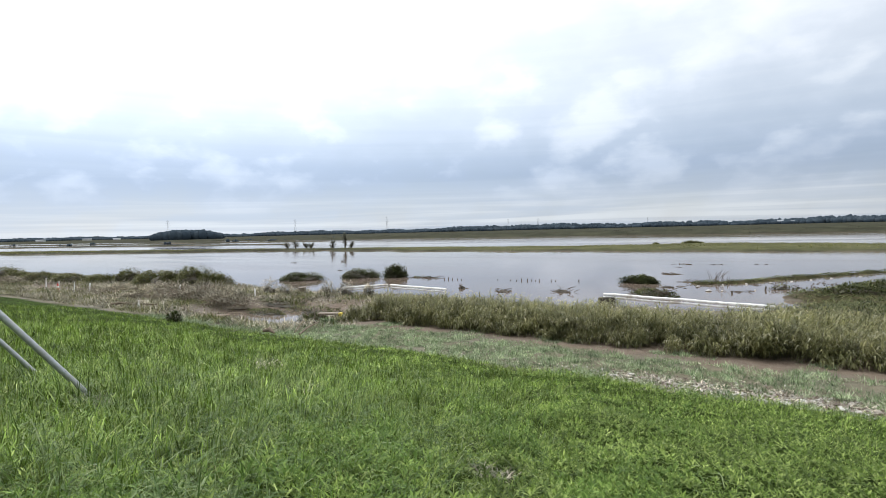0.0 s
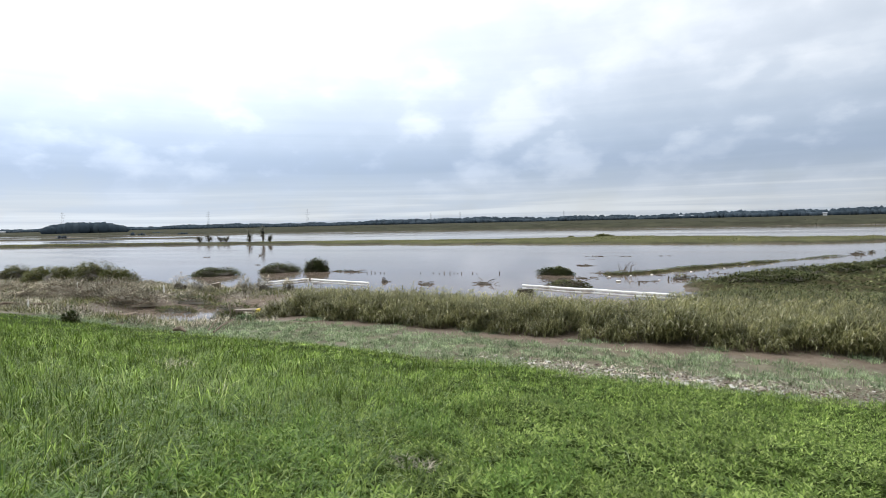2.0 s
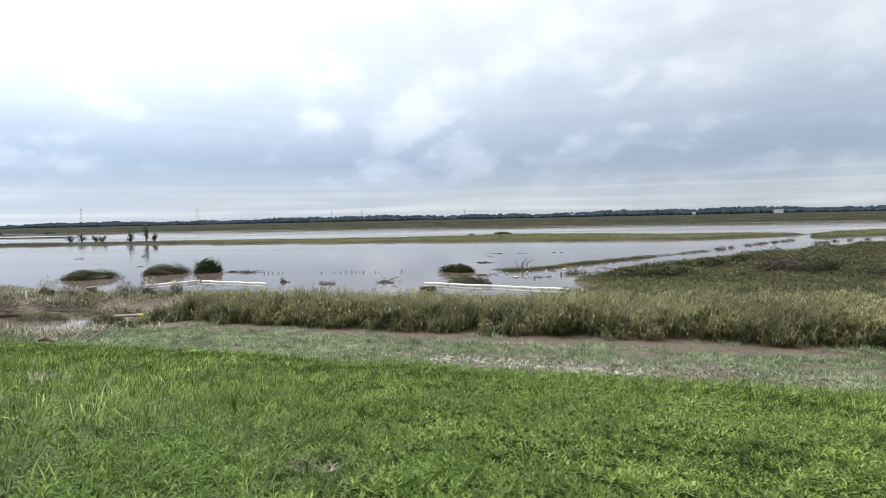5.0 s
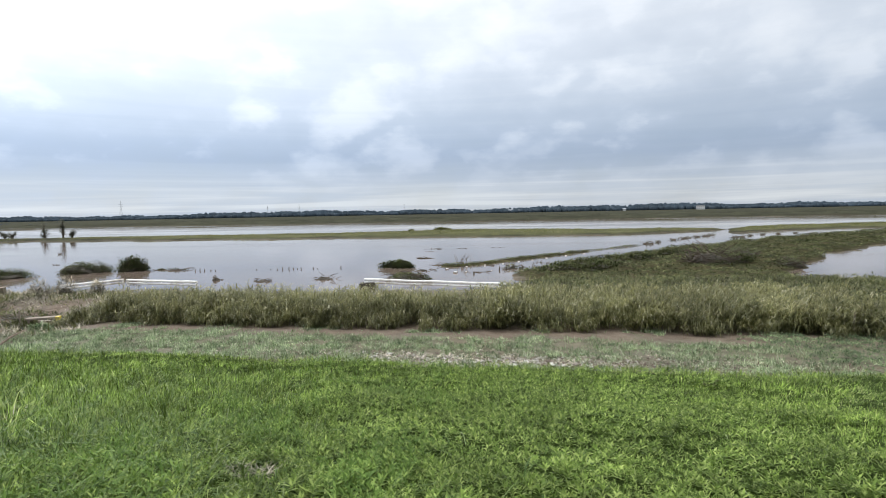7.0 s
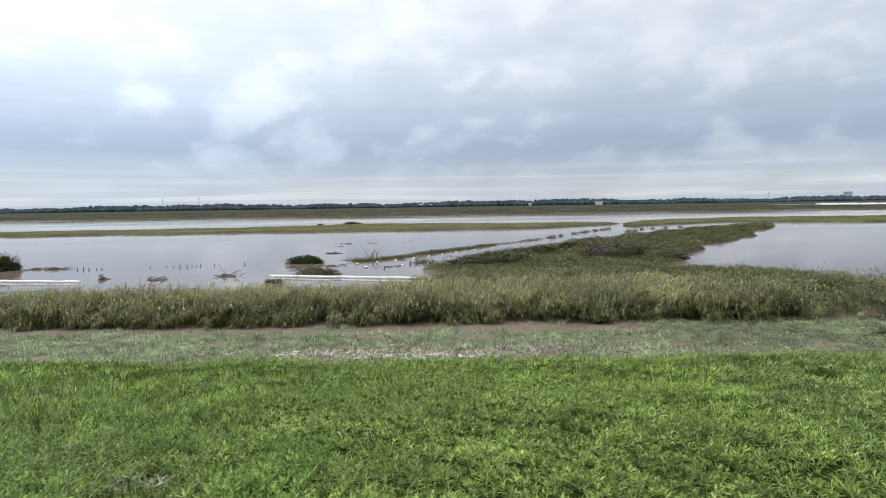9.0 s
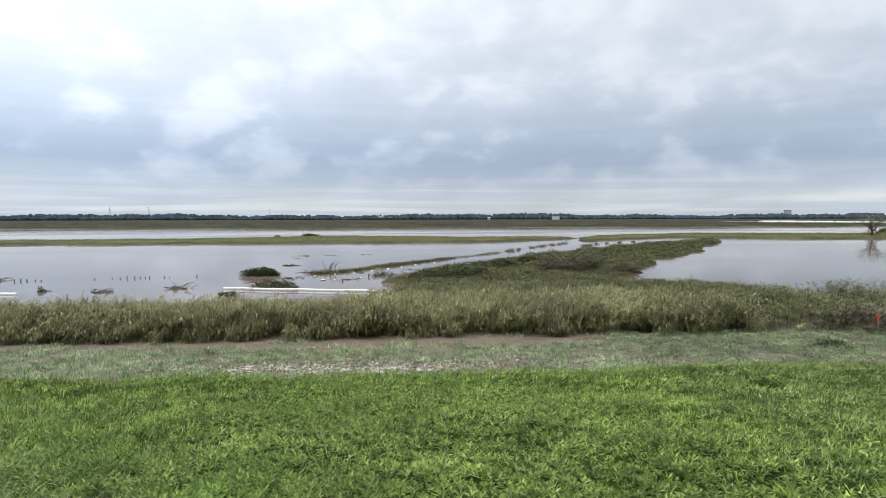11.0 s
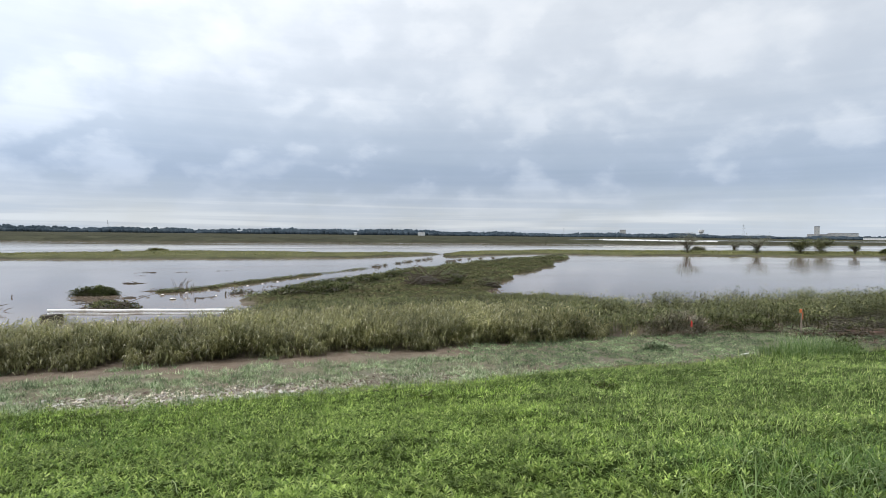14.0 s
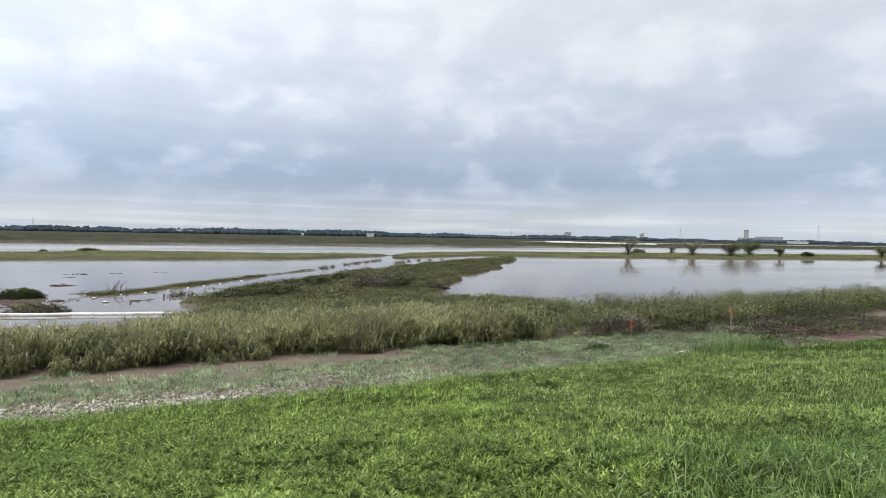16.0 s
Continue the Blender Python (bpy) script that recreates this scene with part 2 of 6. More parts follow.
def ground_material():
    n = Nodes("earth")
    speck = n.noise(38.0, 5, 0.65)
    mid = n.noise(3.2, 6, 0.6)
    wide = n.noise(0.45, 4, 0.55)
    turf = n.mix(n.ramp(mid, [(0.35, 0.0), (0.65, 1.0)]), (0.020, 0.032, 0.008), (0.042, 0.066, 0.015))
    turf = n.mix(1.0, turf, n.ramp(speck, [(0.36, (0.35, 0.35, 0.35)), (0.5, (1.0, 1.0, 1.0)), (0.64, (1.9, 1.9, 1.9))]), "MULTIPLY")
    mud = n.mix(n.ramp(mid, [(0.3, 0.0), (0.7, 1.0)]), (0.102, 0.076, 0.056), (0.180, 0.142, 0.108))
    silt = n.mix(n.ramp(mid, [(0.35, 0.0), (0.65, 1.0)]), (0.092, 0.084, 0.052), (0.168, 0.150, 0.104))
    stones = n.mix(n.ramp(speck, [(0.38, 0.0), (0.62, 1.0)]), (0.15, 0.13, 0.10), (0.31, 0.29, 0.255))
    meadow = n.mix(n.ramp(n.noise(0.11, 6, 0.65), [(0.35, 0.0), (0.62, 1.0)]), (0.034, 0.036, 0.024), (0.062, 0.063, 0.041))
    streak = n.noise(1.0, 5, 0.6, vec=n.stretched(0.012, 0.16, 0.5))
    meadow = n.mix(n.ramp(streak, [(0.46, 0.0), (0.60, 0.75)]), meadow, (0.038, 0.036, 0.024))
    wrack = n.mix(n.ramp(mid, [(0.35, 0.0), (0.65, 1.0)]), (0.045, 0.038, 0.022), (0.085, 0.076, 0.038))
    rust = n.mix(n.ramp(mid, [(0.35, 0.0), (0.65, 1.0)]), (0.060, 0.033, 0.025), (0.135, 0.080, 0.060))
    col = n.mix(n.attr("turf"), mud, turf)
    col = n.mix(n.attr("silt"), col, silt)
    col = n.mix(n.math("MULTIPLY", n.attr("gravel"), n.ramp(mid, [(0.30, 0.25), (0.55, 1.0)])), col, stones)
    col = n.mix(n.attr("rust"), col, rust)
    col = n.mix(n.attr("meadow"), col, meadow)
    bank = n.mix(n.ramp(n.noise(0.16, 6, 0.65), [(0.36, 0.0), (0.62, 1.0)]), (0.068, 0.072, 0.036), (0.114, 0.114, 0.058))
    col = n.mix(n.attr("bank"), col, bank)
    col = n.mix(n.attr("wrack"), col, wrack)
    col = n.mix(1.0, col, n.ramp(wide, [(0.3, (0.85, 0.85, 0.85)), (0.7, (1.12, 1.12, 1.12))]), "MULTIPLY")
    relief = n.math("ADD", n.math("MULTIPLY", speck, 0.4), mid)
    wet = n.ramp(wide, [(0.4, 0.55), (0.6, 0.95)])
    dry = n.math("MAXIMUM", n.attr("turf"), n.math("MAXIMUM", n.attr("meadow"), n.attr("wrack")))
    gloss = n.math("MULTIPLY_ADD", dry, -0.25)
    gloss.node.inputs[2].default_value = 0.28
    return n.surface(col, n.math("MAXIMUM", wet, dry), n.bump(relief, 0.7, 0.05), spec=gloss)


def water_material():
    n = Nodes("muddy_flood_water")
    silt = n.ramp(n.noise(0.05, 4, 0.5), [(0.35, (0.155, 0.120, 0.095)), (0.65, (0.19, 0.150, 0.120))])
    ripple = n.noise(1.0, 3, 0.5, vec=n.stretched(1.2, 3.4, 1.0))
    return n.surface(silt, n.ramp(n.noise(0.035, 3, 0.5, vec=n.stretched(0.5, 1.6, 1)), [(0.4, 0.03), (0.62, 0.12)]), n.bump(ripple, 0.05, 0.03), spec=0.5, ior=1.33)


def stones_material():
    """Broken stones: each its own grey or brown, with grain and clinging silt."""
    n = Nodes("broken_stone")
    info = n.t.nodes.new("ShaderNodeObjectInfo")
    tone = n.math("FRACT", n.math("ADD", info.outputs["Random"], n.island))
    col = n.ramp(tone, [(0.0, (0.13, 0.105, 0.085)), (0.35, (0.26, 0.225, 0.185)), (0.75, (0.40, 0.385, 0.345)), (1.0, (0.60, 0.585, 0.55))])
    g = n.noise(14.0, 6, 0.6)
    col = n.mix(1.0, col, n.ramp(g, [(0.3, (0.7, 0.7, 0.7)), (0.7, (1.2, 1.2, 1.2))]), "MULTIPLY")
    return n.surface(col, 0.9, n.bump(g, 0.7, 0.02), spec=0.2)


EARTH = ground_material()
WATER = water_material()
LAWN = foliage("lawn_blades", [(0.0, (0.060, 0.105, 0.016)), (0.5, (0.195, 0.295, 0.056)), (0.85, (0.275, 0.378, 0.094)), (1.0, (0.38, 0.43, 0.17))], 1.1, (0.62, 1.34), rough=0.5, translucent=0.10, spec=0.12, clump=5.0)
TURF = foliage("short_turf", [(0.0, (0.062, 0.105, 0.024)), (0.5, (0.145, 0.212, 0.054)), (0.85, (0.220, 0.285, 0.088)), (1.0, (0.34, 0.37, 0.18))], 0.8, (0.66, 1.32), rough=0.55, translucent=0.12, spec=0.12, clump=4.0)
RANK = foliage("rank_grass", [(0.0, (0.034, 0.072, 0.014)), (0.5, (0.086, 0.150, 0.030)), (0.85, (0.135, 0.208, 0.054)), (1.0, (0.28, 0.34, 0.15))], 0.9, (0.65, 1.3), rough=0.5, translucent=0.15, spec=0.12, clump=4.0)
WEED = foliage("weed_leaves", [(0.0, (0.060, 0.106, 0.017)), (0.6, (0.170, 0.250, 0.054)), (1.0, (0.32, 0.40, 0.13))], 0.9, (0.72, 1.28), rough=0.5, translucent=0.12, spec=0.12, clump=6.0)
LONG = foliage("long_blades", [(0.0, (0.055, 0.105, 0.024)), (0.5, (0.110, 0.185, 0.048)), (0.85, (0.185, 0.265, 0.090)), (1.0, (0.33, 0.39, 0.21))], 0.9, (0.75, 1.2), rough=0.40, translucent=0.28, spec=0.22)
HERB = foliage("herb_leaves", [(0.0, (0.060, 0.112, 0.022)), (0.6, (0.135, 0.222, 0.048)), (1.0, (0.25, 0.35, 0.09))], 0.9, (0.8, 1.2), rough=0.5, translucent=0.25, spec=0.12)
CREEPER = foliage("creeping_green", [(0.0, (0.068, 0.112, 0.054)), (0.5, (0.150, 0.208, 0.106)), (1.0, (0.30, 0.36, 0.21))], 0.6, (0.62, 1.35), rough=0.7, translucent=0.12, spec=0.2, clump=2.4)
SILTED = foliage("silted_grass", [(0.0, (0.100, 0.160, 0.075)), (0.5, (0.225, 0.300, 0.155)), (1.0, (0.48, 0.53, 0.37))], 0.6, (0.70, 1.25), rough=0.8, translucent=0.15, spec=0.15, clump=3.0)
REED = foliage("reed_leaves", [(0.0, (0.108, 0.113, 0.044)), (0.45, (0.186, 0.188, 0.078)), (0.85, (0.275, 0.270, 0.138)), (1.0, (0.43, 0.42, 0.30))], 0.30, (0.68, 1.28), rough=0.5, translucent=0.42, spec=0.25, clump=2.2)
SHRUB = foliage("shrubby_weed_leaves", [(0.0, (0.046, 0.058, 0.021)), (0.6, (0.112, 0.124, 0.046)), (1.0, (0.215, 0.215, 0.105))], 0.4, (0.62, 1.3), translucent=0.2, spec=0.15, clump=1.8)
MAT = foliage("flattened_weeds", [(0.0, (0.030, 0.038, 0.016)), (0.5, (0.068, 0.084, 0.032)), (0.85, (0.140, 0.158, 0.066)), (1.0, (0.25, 0.24, 0.13))], 0.30, (0.58, 1.3), rough=0.8, translucent=0.1, spec=0.12, warm=(0.074, 0.074, 0.032), clump=1.6)
DEAD = foliage("dead_stalks", [(0.0, (0.150, 0.135, 0.096)), (0.5, (0.370, 0.342, 0.262)), (1.0, (0.62, 0.58, 0.48))], 0.5, (0.58, 1.3), rough=0.85, translucent=0.1, spec=0.12, clump=1.4)
BANK = foliage("bank_grass", [(0.0, (0.080, 0.092, 0.026)), (0.5, (0.160, 0.170, 0.052)), (1.0, (0.28, 0.26, 0.11))], 0.07, (0.75, 1.2), translucent=0.2, spec=0.15)
LEVEE = foliage("levee_grass", [(0.0, (0.026, 0.028, 0.019)), (0.5, (0.045, 0.047, 0.030)), (1.0, (0.078, 0.076, 0.050))], 0.03, (0.7, 1.3), translucent=0.1, spec=0.1)
HEDGE = foliage("hedge_leaves", [(0.0, (0.062, 0.074, 0.024)), (0.6, (0.140, 0.152, 0.055)), (1.0, (0.26, 0.24, 0.105))], 1.2, (0.62, 1.3), translucent=0.2, spec=0.15)
BUSH = foliage("bush_leaves", [(0.0, (0.035, 0.050, 0.018)), (0.6, (0.075, 0.095, 0.030)), (1.0, (0.14, 0.145, 0.06))], 1.2, (0.7, 1.25), translucent=0.2)
WILLOW = foliage("willow_leaves", [(0.0, (0.10, 0.11, 0.065)), (1.0, (0.22, 0.225, 0.15))], 0.5, (0.8, 1.2), translucent=0.25)
# leaves greyed and lightened to carry the haze over the water
HAZED_TREE = foliage("haze_greyed_leaves", [(0.0, (0.085, 0.092, 0.070)), (1.0, (0.165, 0.168, 0.130))], 0.5, (0.8, 1.2), rough=0.8, translucent=0.2, spec=0.15)
# the blue cast is distance haze, put into the leaf colour
HAZED_WOODS = foliage("hazed_woods", [(0.0, (0.038, 0.053, 0.068)), (0.6, (0.048, 0.065, 0.081)), (1.0, (0.060, 0.077, 0.092))], 0.02, (0.85, 1.15), rough=1.0, translucent=0.0, spec=0.0)
BARK = plain("wet_bark", (0.085, 0.066, 0.048), 0.8, 0.4, 9.0, bump=0.8)
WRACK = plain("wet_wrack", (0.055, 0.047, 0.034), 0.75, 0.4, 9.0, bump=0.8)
REDSOIL = plain("red_brown_soil", (0.085, 0.050, 0.038), 0.9, 0.5, 6.0, bump=0.9, stain=(0.16, 0.125, 0.10), stain_scale=4.0, spec=0.15)
DRIFT = plain("driftwood", (0.17, 0.13, 0.095), 0.85, 0.35, 12.0, bump=0.8)
MUD = plain("caked_mud", (0.16, 0.138, 0.098), 0.85, 0.3, 7.0, bump=0.8)
WHITE = plain("white_paint", (0.80, 0.80, 0.78), 0.45, 0.06, 4.0, bump=0.1, stain=(0.42, 0.36, 0.29), stain_scale=1.3)
STEEL = plain("galvanised_steel", (0.36, 0.38, 0.39), 0.42, 0.15, 20.0, metal=0.75, bump=0.1, stain=(0.30, 0.29, 0.27), stain_scale=3.0)
ORANGE = plain("orange_tape", (0.66, 0.17, 0.055), 0.55, 0.12, 8.0, bump=0.1)
RED = plain("red_plastic", (0.65, 0.05, 0.035), 0.45, 0.15, 8.0, bump=0.1, stain=(0.25, 0.16, 0.12))
YELLOW = plain("yellow_paint", (0.75, 0.58, 0.03), 0.5, 0.1, 8.0, bump=0.1, stain=(0.35, 0.28, 0.12), stain_scale=6.0)
TIMBER = plain("weathered_timber", (0.24, 0.20, 0.16), 0.85, 0.3, 14.0, bump=0.6)
STONE = stones_material()
CONCRETE = plain("concrete", (0.52, 0.52, 0.51), 0.85, 0.08, 0.3, bump=0.1)
PALE = plain("pale_cladding", (0.60, 0.60, 0.59), 0.7, 0.05, 0.2, bump=0.0)
WORKS = plain("weathered_cladding", (0.36, 0.36, 0.35), 0.8, 0.10, 0.1, bump=0.0)
PYLON = plain("weathered_lattice_steel", (0.34, 0.36, 0.38), 0.7, 0.10, 0.2, bump=0.0)
ROOF = plain("grey_roof", (0.22, 0.24, 0.27), 0.7, 0.1, 0.3, bump=0.0)
PANE = plain("dark_pane", (0.24, 0.26, 0.28), 0.25, 0.1, 1.0, bump=0.0)

# ---- tools for meshes ----
RNG = np.random.default_rng(7)


def mesh_from_arrays(name, verts, quads=None, tris=None):
    me = bpy.data.meshes.new(name)
    nq = 0 if quads is None else len(quads)
    nt = 0 if tris is None else len(tris)
    me.vertices.add(len(verts))
    me.vertices.foreach_set("co", np.asarray(verts, dtype=np.float32).ravel())
    idx = np.concatenate([np.asarray(a, dtype=np.int32).ravel() for a in (quads, tris) if a is not None and len(a)])
    me.loops.add(len(idx))
    me.loops.foreach_set("vertex_index", idx)
    me.polygons.add(nq + nt)
    starts = np.concatenate([np.arange(nq) * 4, nq * 4 + np.arange(nt) * 3]).astype(np.int32)
    me.polygons.foreach_set("loop_start", starts)
    me.polygons.foreach_set("loop_total", np.concatenate([np.full(nq, 4), np.full(nt, 3)]).astype(np.int32))
    me.update(calc_edges=True)
    return me


def smooth(a, b, v):
    t = np.clip((v - a) / (b - a), 0, 1)
    return t * t * (3 - 2 * t)


def lumpy(x, y, size, seed=0):
    """Soft pseudo-random relief from crossed waves, about -1 to 1."""
    r = np.random.default_rng(seed)
    s = np.zeros_like(np.asarray(x, dtype=float))
    for k in range(7):
        a, f, p = r.uniform(0, math.tau), r.uniform(0.6, 1.9) * math.tau / size, r.uniform(0, math.tau)
        s = s + np.sin((x * math.cos(a) + y * math.sin(a)) * f + p)
    return s / 3.2


def ribbon(x, y, line):
    """Depth inside a strip of land: line holds (x, y, half width); positive within."""
    best = np.full(np.shape(x), -1e9)
    for (ax, ay, aw), (bx, by, bw) in zip(line, line[1:]):
        ex, ey = bx - ax, by - ay
        t = np.clip(((x - ax) * ex + (y - ay) * ey) / (ex * ex + ey * ey), 0, 1)
        d = np.hypot(x - ax - t * ex, y - ay - t * ey)
        best = np.maximum(best, aw + t * (bw - aw) - d)
    return best


MID_BANK = [(-420, 20, 14), (-200, 70, 10), (-150, 82, 8), (-100, 94, 5.5), (-40, 97, 8.5), (-15, 103, 14), (10, 99, 11), (29, 104, 3)]
SPUR = [(7.6, 36, 8.6), (9.5, 41, 7.4), (16, 50, 7.0), (21.5, 57.5, 6.8), (30.5, 67, 6.3), (39, 77, 5.0), (49, 87.5, 3.2), (56, 94, 0.8)]
RIGHT_BANK = [(31, 92, 1.8), (40, 103, 5), (54, 112, 7), (68, 111, 13), (90, 108, 14.5), (140, 99, 15), (320, 90, 15)]
SPIT = [(-6.8, 41.3, 0.5), (-4.5, 43.0, 0.8), (-2, 46.6, 0.6), (1.5, 51.3, 0.6), (6, 57.2, 0.4), (11, 63.5, 0.2)]
FLAT_A = [(-520, 96, 12), (-300, 128, 9), (-175, 140, 5)]
FLAT_B = [(-560, 160, 14), (-330, 176, 10), (-200, 186, 5)]
TOE, REED_FRONT = 12.7, 17.3


def land(x, y):
    """How far inside dry land a place is, in metres; negative: under water."""
    wob = 0.6 * lumpy(x, y, 9, 3) + 0.35 * lumpy(x, y, 3.5, 4)
    far_wob = 2.2 * lumpy(x, y, 34, 5) + wob
    shore = 25.6 - 0.6 * smooth(-24, -12, x) + 9.0 * smooth(-6, 3, x) - 6.5 * smooth(16, 22, x)
    near = shore - y + wob
    d = np.maximum(near, ribbon(x, y, SPUR) + wob)
    d = np.maximum(d, ribbon(x, y, RIGHT_BANK) + far_wob * 0.7)
    d = np.maximum(d, ribbon(x, y, MID_BANK) + far_wob * 0.7)
    d = np.maximum(d, ribbon(x, y, SPIT) + 0.3 * wob)
    d = np.maximum(d, np.maximum(ribbon(x, y, FLAT_A), ribbon(x, y, FLAT_B)) + far_wob)
    d = np.maximum(d, (y - 214) * 0.6 + far_wob)
    return d


def pool(x, y):
    """The shallow silt pool between the lawn and the shore."""
    return np.exp(-((x + 23.0) / 5.6) ** 4 - ((y - 18.0) / 3.3) ** 4)


def height(x, y):
    x, y = np.asarray(x, dtype=float), np.asarray(y, dtype=float)
    d = land(x, y)
    z = -0.55 + 0.85 * smooth(-2.2, 1.6, d) + 0.10 * smooth(1, 6, d)
    z = z + 0.05 * lumpy(x, y, 2.6, 8) * smooth(0, 2, d)
    z = z + 0.22 * np.clip(lumpy(x, y, 5.0, 14) + 0.6 * lumpy(x, y, 1.9, 15), 0, 1.2) * smooth(0.3, 2.5, ribbon(x, y, SPUR)) * smooth(30, 36, y)
    z = z - 0.20 * smooth(0.0, 2.0, ribbon(x, y, SPUR)) * smooth(30, 36, y)
    # low silt pans in the strewn field
    pan = 0.9 * np.exp(-(((x + 50) / 5.5) ** 2 + ((y - 17.8) / 1.1) ** 2))
    berm = 0.62 + (TOE - y) * 0.045
    k = smooth(17.0, 21.0, y)
    z = np.where(y < 30, berm * (1 - k) + z * k, z)
    z = z - 0.66 * pan * (y < 30)
    w = pool(x, y)
    z = z * (1 - w) + (-0.130 + 0.085 * lumpy(x, y, 2.4, 16) + 0.03 * lumpy(x, y, 0.9, 17)) * w
    slope = 0.62 + 0.165 * (TOE - y) + 0.035 * lumpy(x, y, 2.8, 11) + 0.05 * lumpy(x, y, 7, 12)
    soft = smooth(TOE - 1.2, TOE + 0.8, y)
    z = np.where(y < TOE + 0.8, slope * (1 - soft) + z * soft, z)
    crest = 3.55
    z = np.where(y < -4.0, np.minimum(z, crest), z)
    z = np.where(y < -10, np.maximum(crest + (y + 10) * 0.3, 0.6), z)
    # the far levee and the plain behind it
    rise = 1.28 * smooth(-330, -180, x) + 0.2 - 0.9 * smooth(90, 260, x)
    lev = rise * smooth(214, 236, y) - (rise - 0.4) * smooth(244, 275, y)
    # a strip of open water behind the low end of the far levee
    lev = lev - 1.6 * smooth(200, 260, x) * smooth(300, 330, y) * (1 - smooth(420, 460, y))
    return z + lev


def axis(spans):
    """Grid lines: (start, end, step) in the middle, widening steps outside."""
    core = np.concatenate([np.arange(a, b, s) for a, b, s in spans])
    lo, hi, step = [], [], 0.8
    v, s = core[0], spans[0][2]
    while v > -4600:
        s = min(s * 1.16, 400)
        v -= s
        lo.append(v)
    v, s = core[-1], spans[-1][2]
    while v < 4600:
        s = min(s * 1.16, 400)
        v += s
        hi.append(v)
    return np.concatenate([lo[::-1], core, hi])


gx = axis([(-160, -60, 2.4), (-60, 40, 0.60), (40, 160, 2.4)])
gy = axis([(-14, 46, 0.46), (46, 130, 1.2), (130, 290, 3.5)])
X, Y = np.meshgrid(gx, gy)
Z = height(X, Y)
nx, ny = len(gx), len(gy)
i = np.arange(nx * ny).reshape(ny, nx)
quads = np.stack([i[:-1, :-1], i[:-1, 1:], i[1:, 1:], i[1:, :-1]], -1).reshape(-1, 4)
ground_mesh = mesh_from_arrays("ground", np.stack([X, Y, Z], -1).reshape(-1, 3), quads)
ground_mesh.materials.append(EARTH)


def zone(name, values):
    a = ground_mesh.attributes.new(name, "FLOAT", "POINT")
    a.data.foreach_set("value", np.clip(values, 0, 1).astype(np.float32).ravel())


edge = 0.35 * lumpy(X, Y, 4.5, 21) + 0.25 * lumpy(X, Y, 1.6, 22)
zone("turf", 1 - smooth(TOE - 0.7, TOE + 0.3, Y + edge))
zone("gravel", smooth(-5.5, -3, X + 3 * edge) * (1 - smooth(1.0, 3.5, X + 3 * edge)) * smooth(TOE - 0.6, TOE, Y + edge) * (1 - smooth(TOE + 0.5, TOE + 1.1, Y + edge)))
zone("silt", smooth(TOE - 0.3, TOE + 0.5, Y + edge) * (1 - smooth(15.4, 16.4, Y + 1.5 * edge)) * (Y < 30))
zone("rust", smooth(18.5, 20.5, X) * smooth(12.4, 13.4, Y + edge) * (1 - smooth(16.2, 17.4, Y + edge)))
spur_in = np.maximum(smooth(-0.8, 0.6, ribbon(X, Y, SPUR)) * smooth(29, 34, Y) * (1 - smooth(86, 94, Y)), smooth(-1.4, 0.0, ribbon(X, Y, SPIT)))
zone("wrack", spur_in)
zone("bank", smooth(0.2, 2.0, np.maximum(ribbon(X, Y, MID_BANK) - 6 * smooth(-60, -120, X), ribbon(X, Y, RIGHT_BANK)) + 2.0 * lumpy(X, Y, 34, 5)))
zone("meadow", np.maximum(smooth(-0.9, 0.4, land(X, Y)) * smooth(30, 40, Y), smooth(205, 218, Y)))
ground_mesh.polygons.foreach_set("use_smooth", np.ones(len(ground_mesh.polygons), dtype=bool))
tagged(new("ground", ground_mesh), "grassy levee slope, muddy berm and flooded plain reaching the horizon", "ground", kind="structure")

bm = bmesh.new()
bmesh.ops.create_grid(bm, x_segments=2, y_segments=2, size=1)
bmesh.ops.transform(bm, matrix=Matrix.Diagonal((4600, 2300, 1, 1)) @ Matrix.Translation((0, 1.004, 0)), verts=bm.verts)
me = bpy.data.meshes.new("water")
bm.to_mesh(me)
bm.free()
me.materials.append(WATER)
tagged(new("water", me), "still brown flood water mirroring the grey sky", "water", kind="structure")

# ---- plants: grass, reeds and weeds, blade by blade ----
def blade_arrays(base, heading, length, width, lean, droop, waist=0.85, foot=1.0):
    """Bent, tapering blades: a foot, a waist and a tip each."""
    n = len(base)
    h = np.stack([np.cos(heading), np.sin(heading), np.zeros(n)], -1)
    s = np.stack([-np.sin(heading), np.cos(heading), np.zeros(n)], -1)
    up_v = np.array([0, 0, 1.0])
    d1 = h * np.sin(lean)[:, None] + up_v * np.cos(lean)[:, None]
    d2 = h * np.sin(lean + droop)[:, None] + up_v * np.cos(lean + droop)[:, None]
    mid = base + d1 * (length * 0.52)[:, None]
    tip = mid + d2 * (length * 0.48)[:, None]
    w = (width * 0.5)[:, None]
    v = np.stack([base - s * w * foot, base + s * w * foot, mid + s * w * waist, mid - s * w * waist, tip], 1).reshape(-1, 3)
    k = (np.arange(n) * 5)[:, None]
    return v, k + np.array([[0, 1, 2, 3]]), k + np.array([[3, 2, 4]])


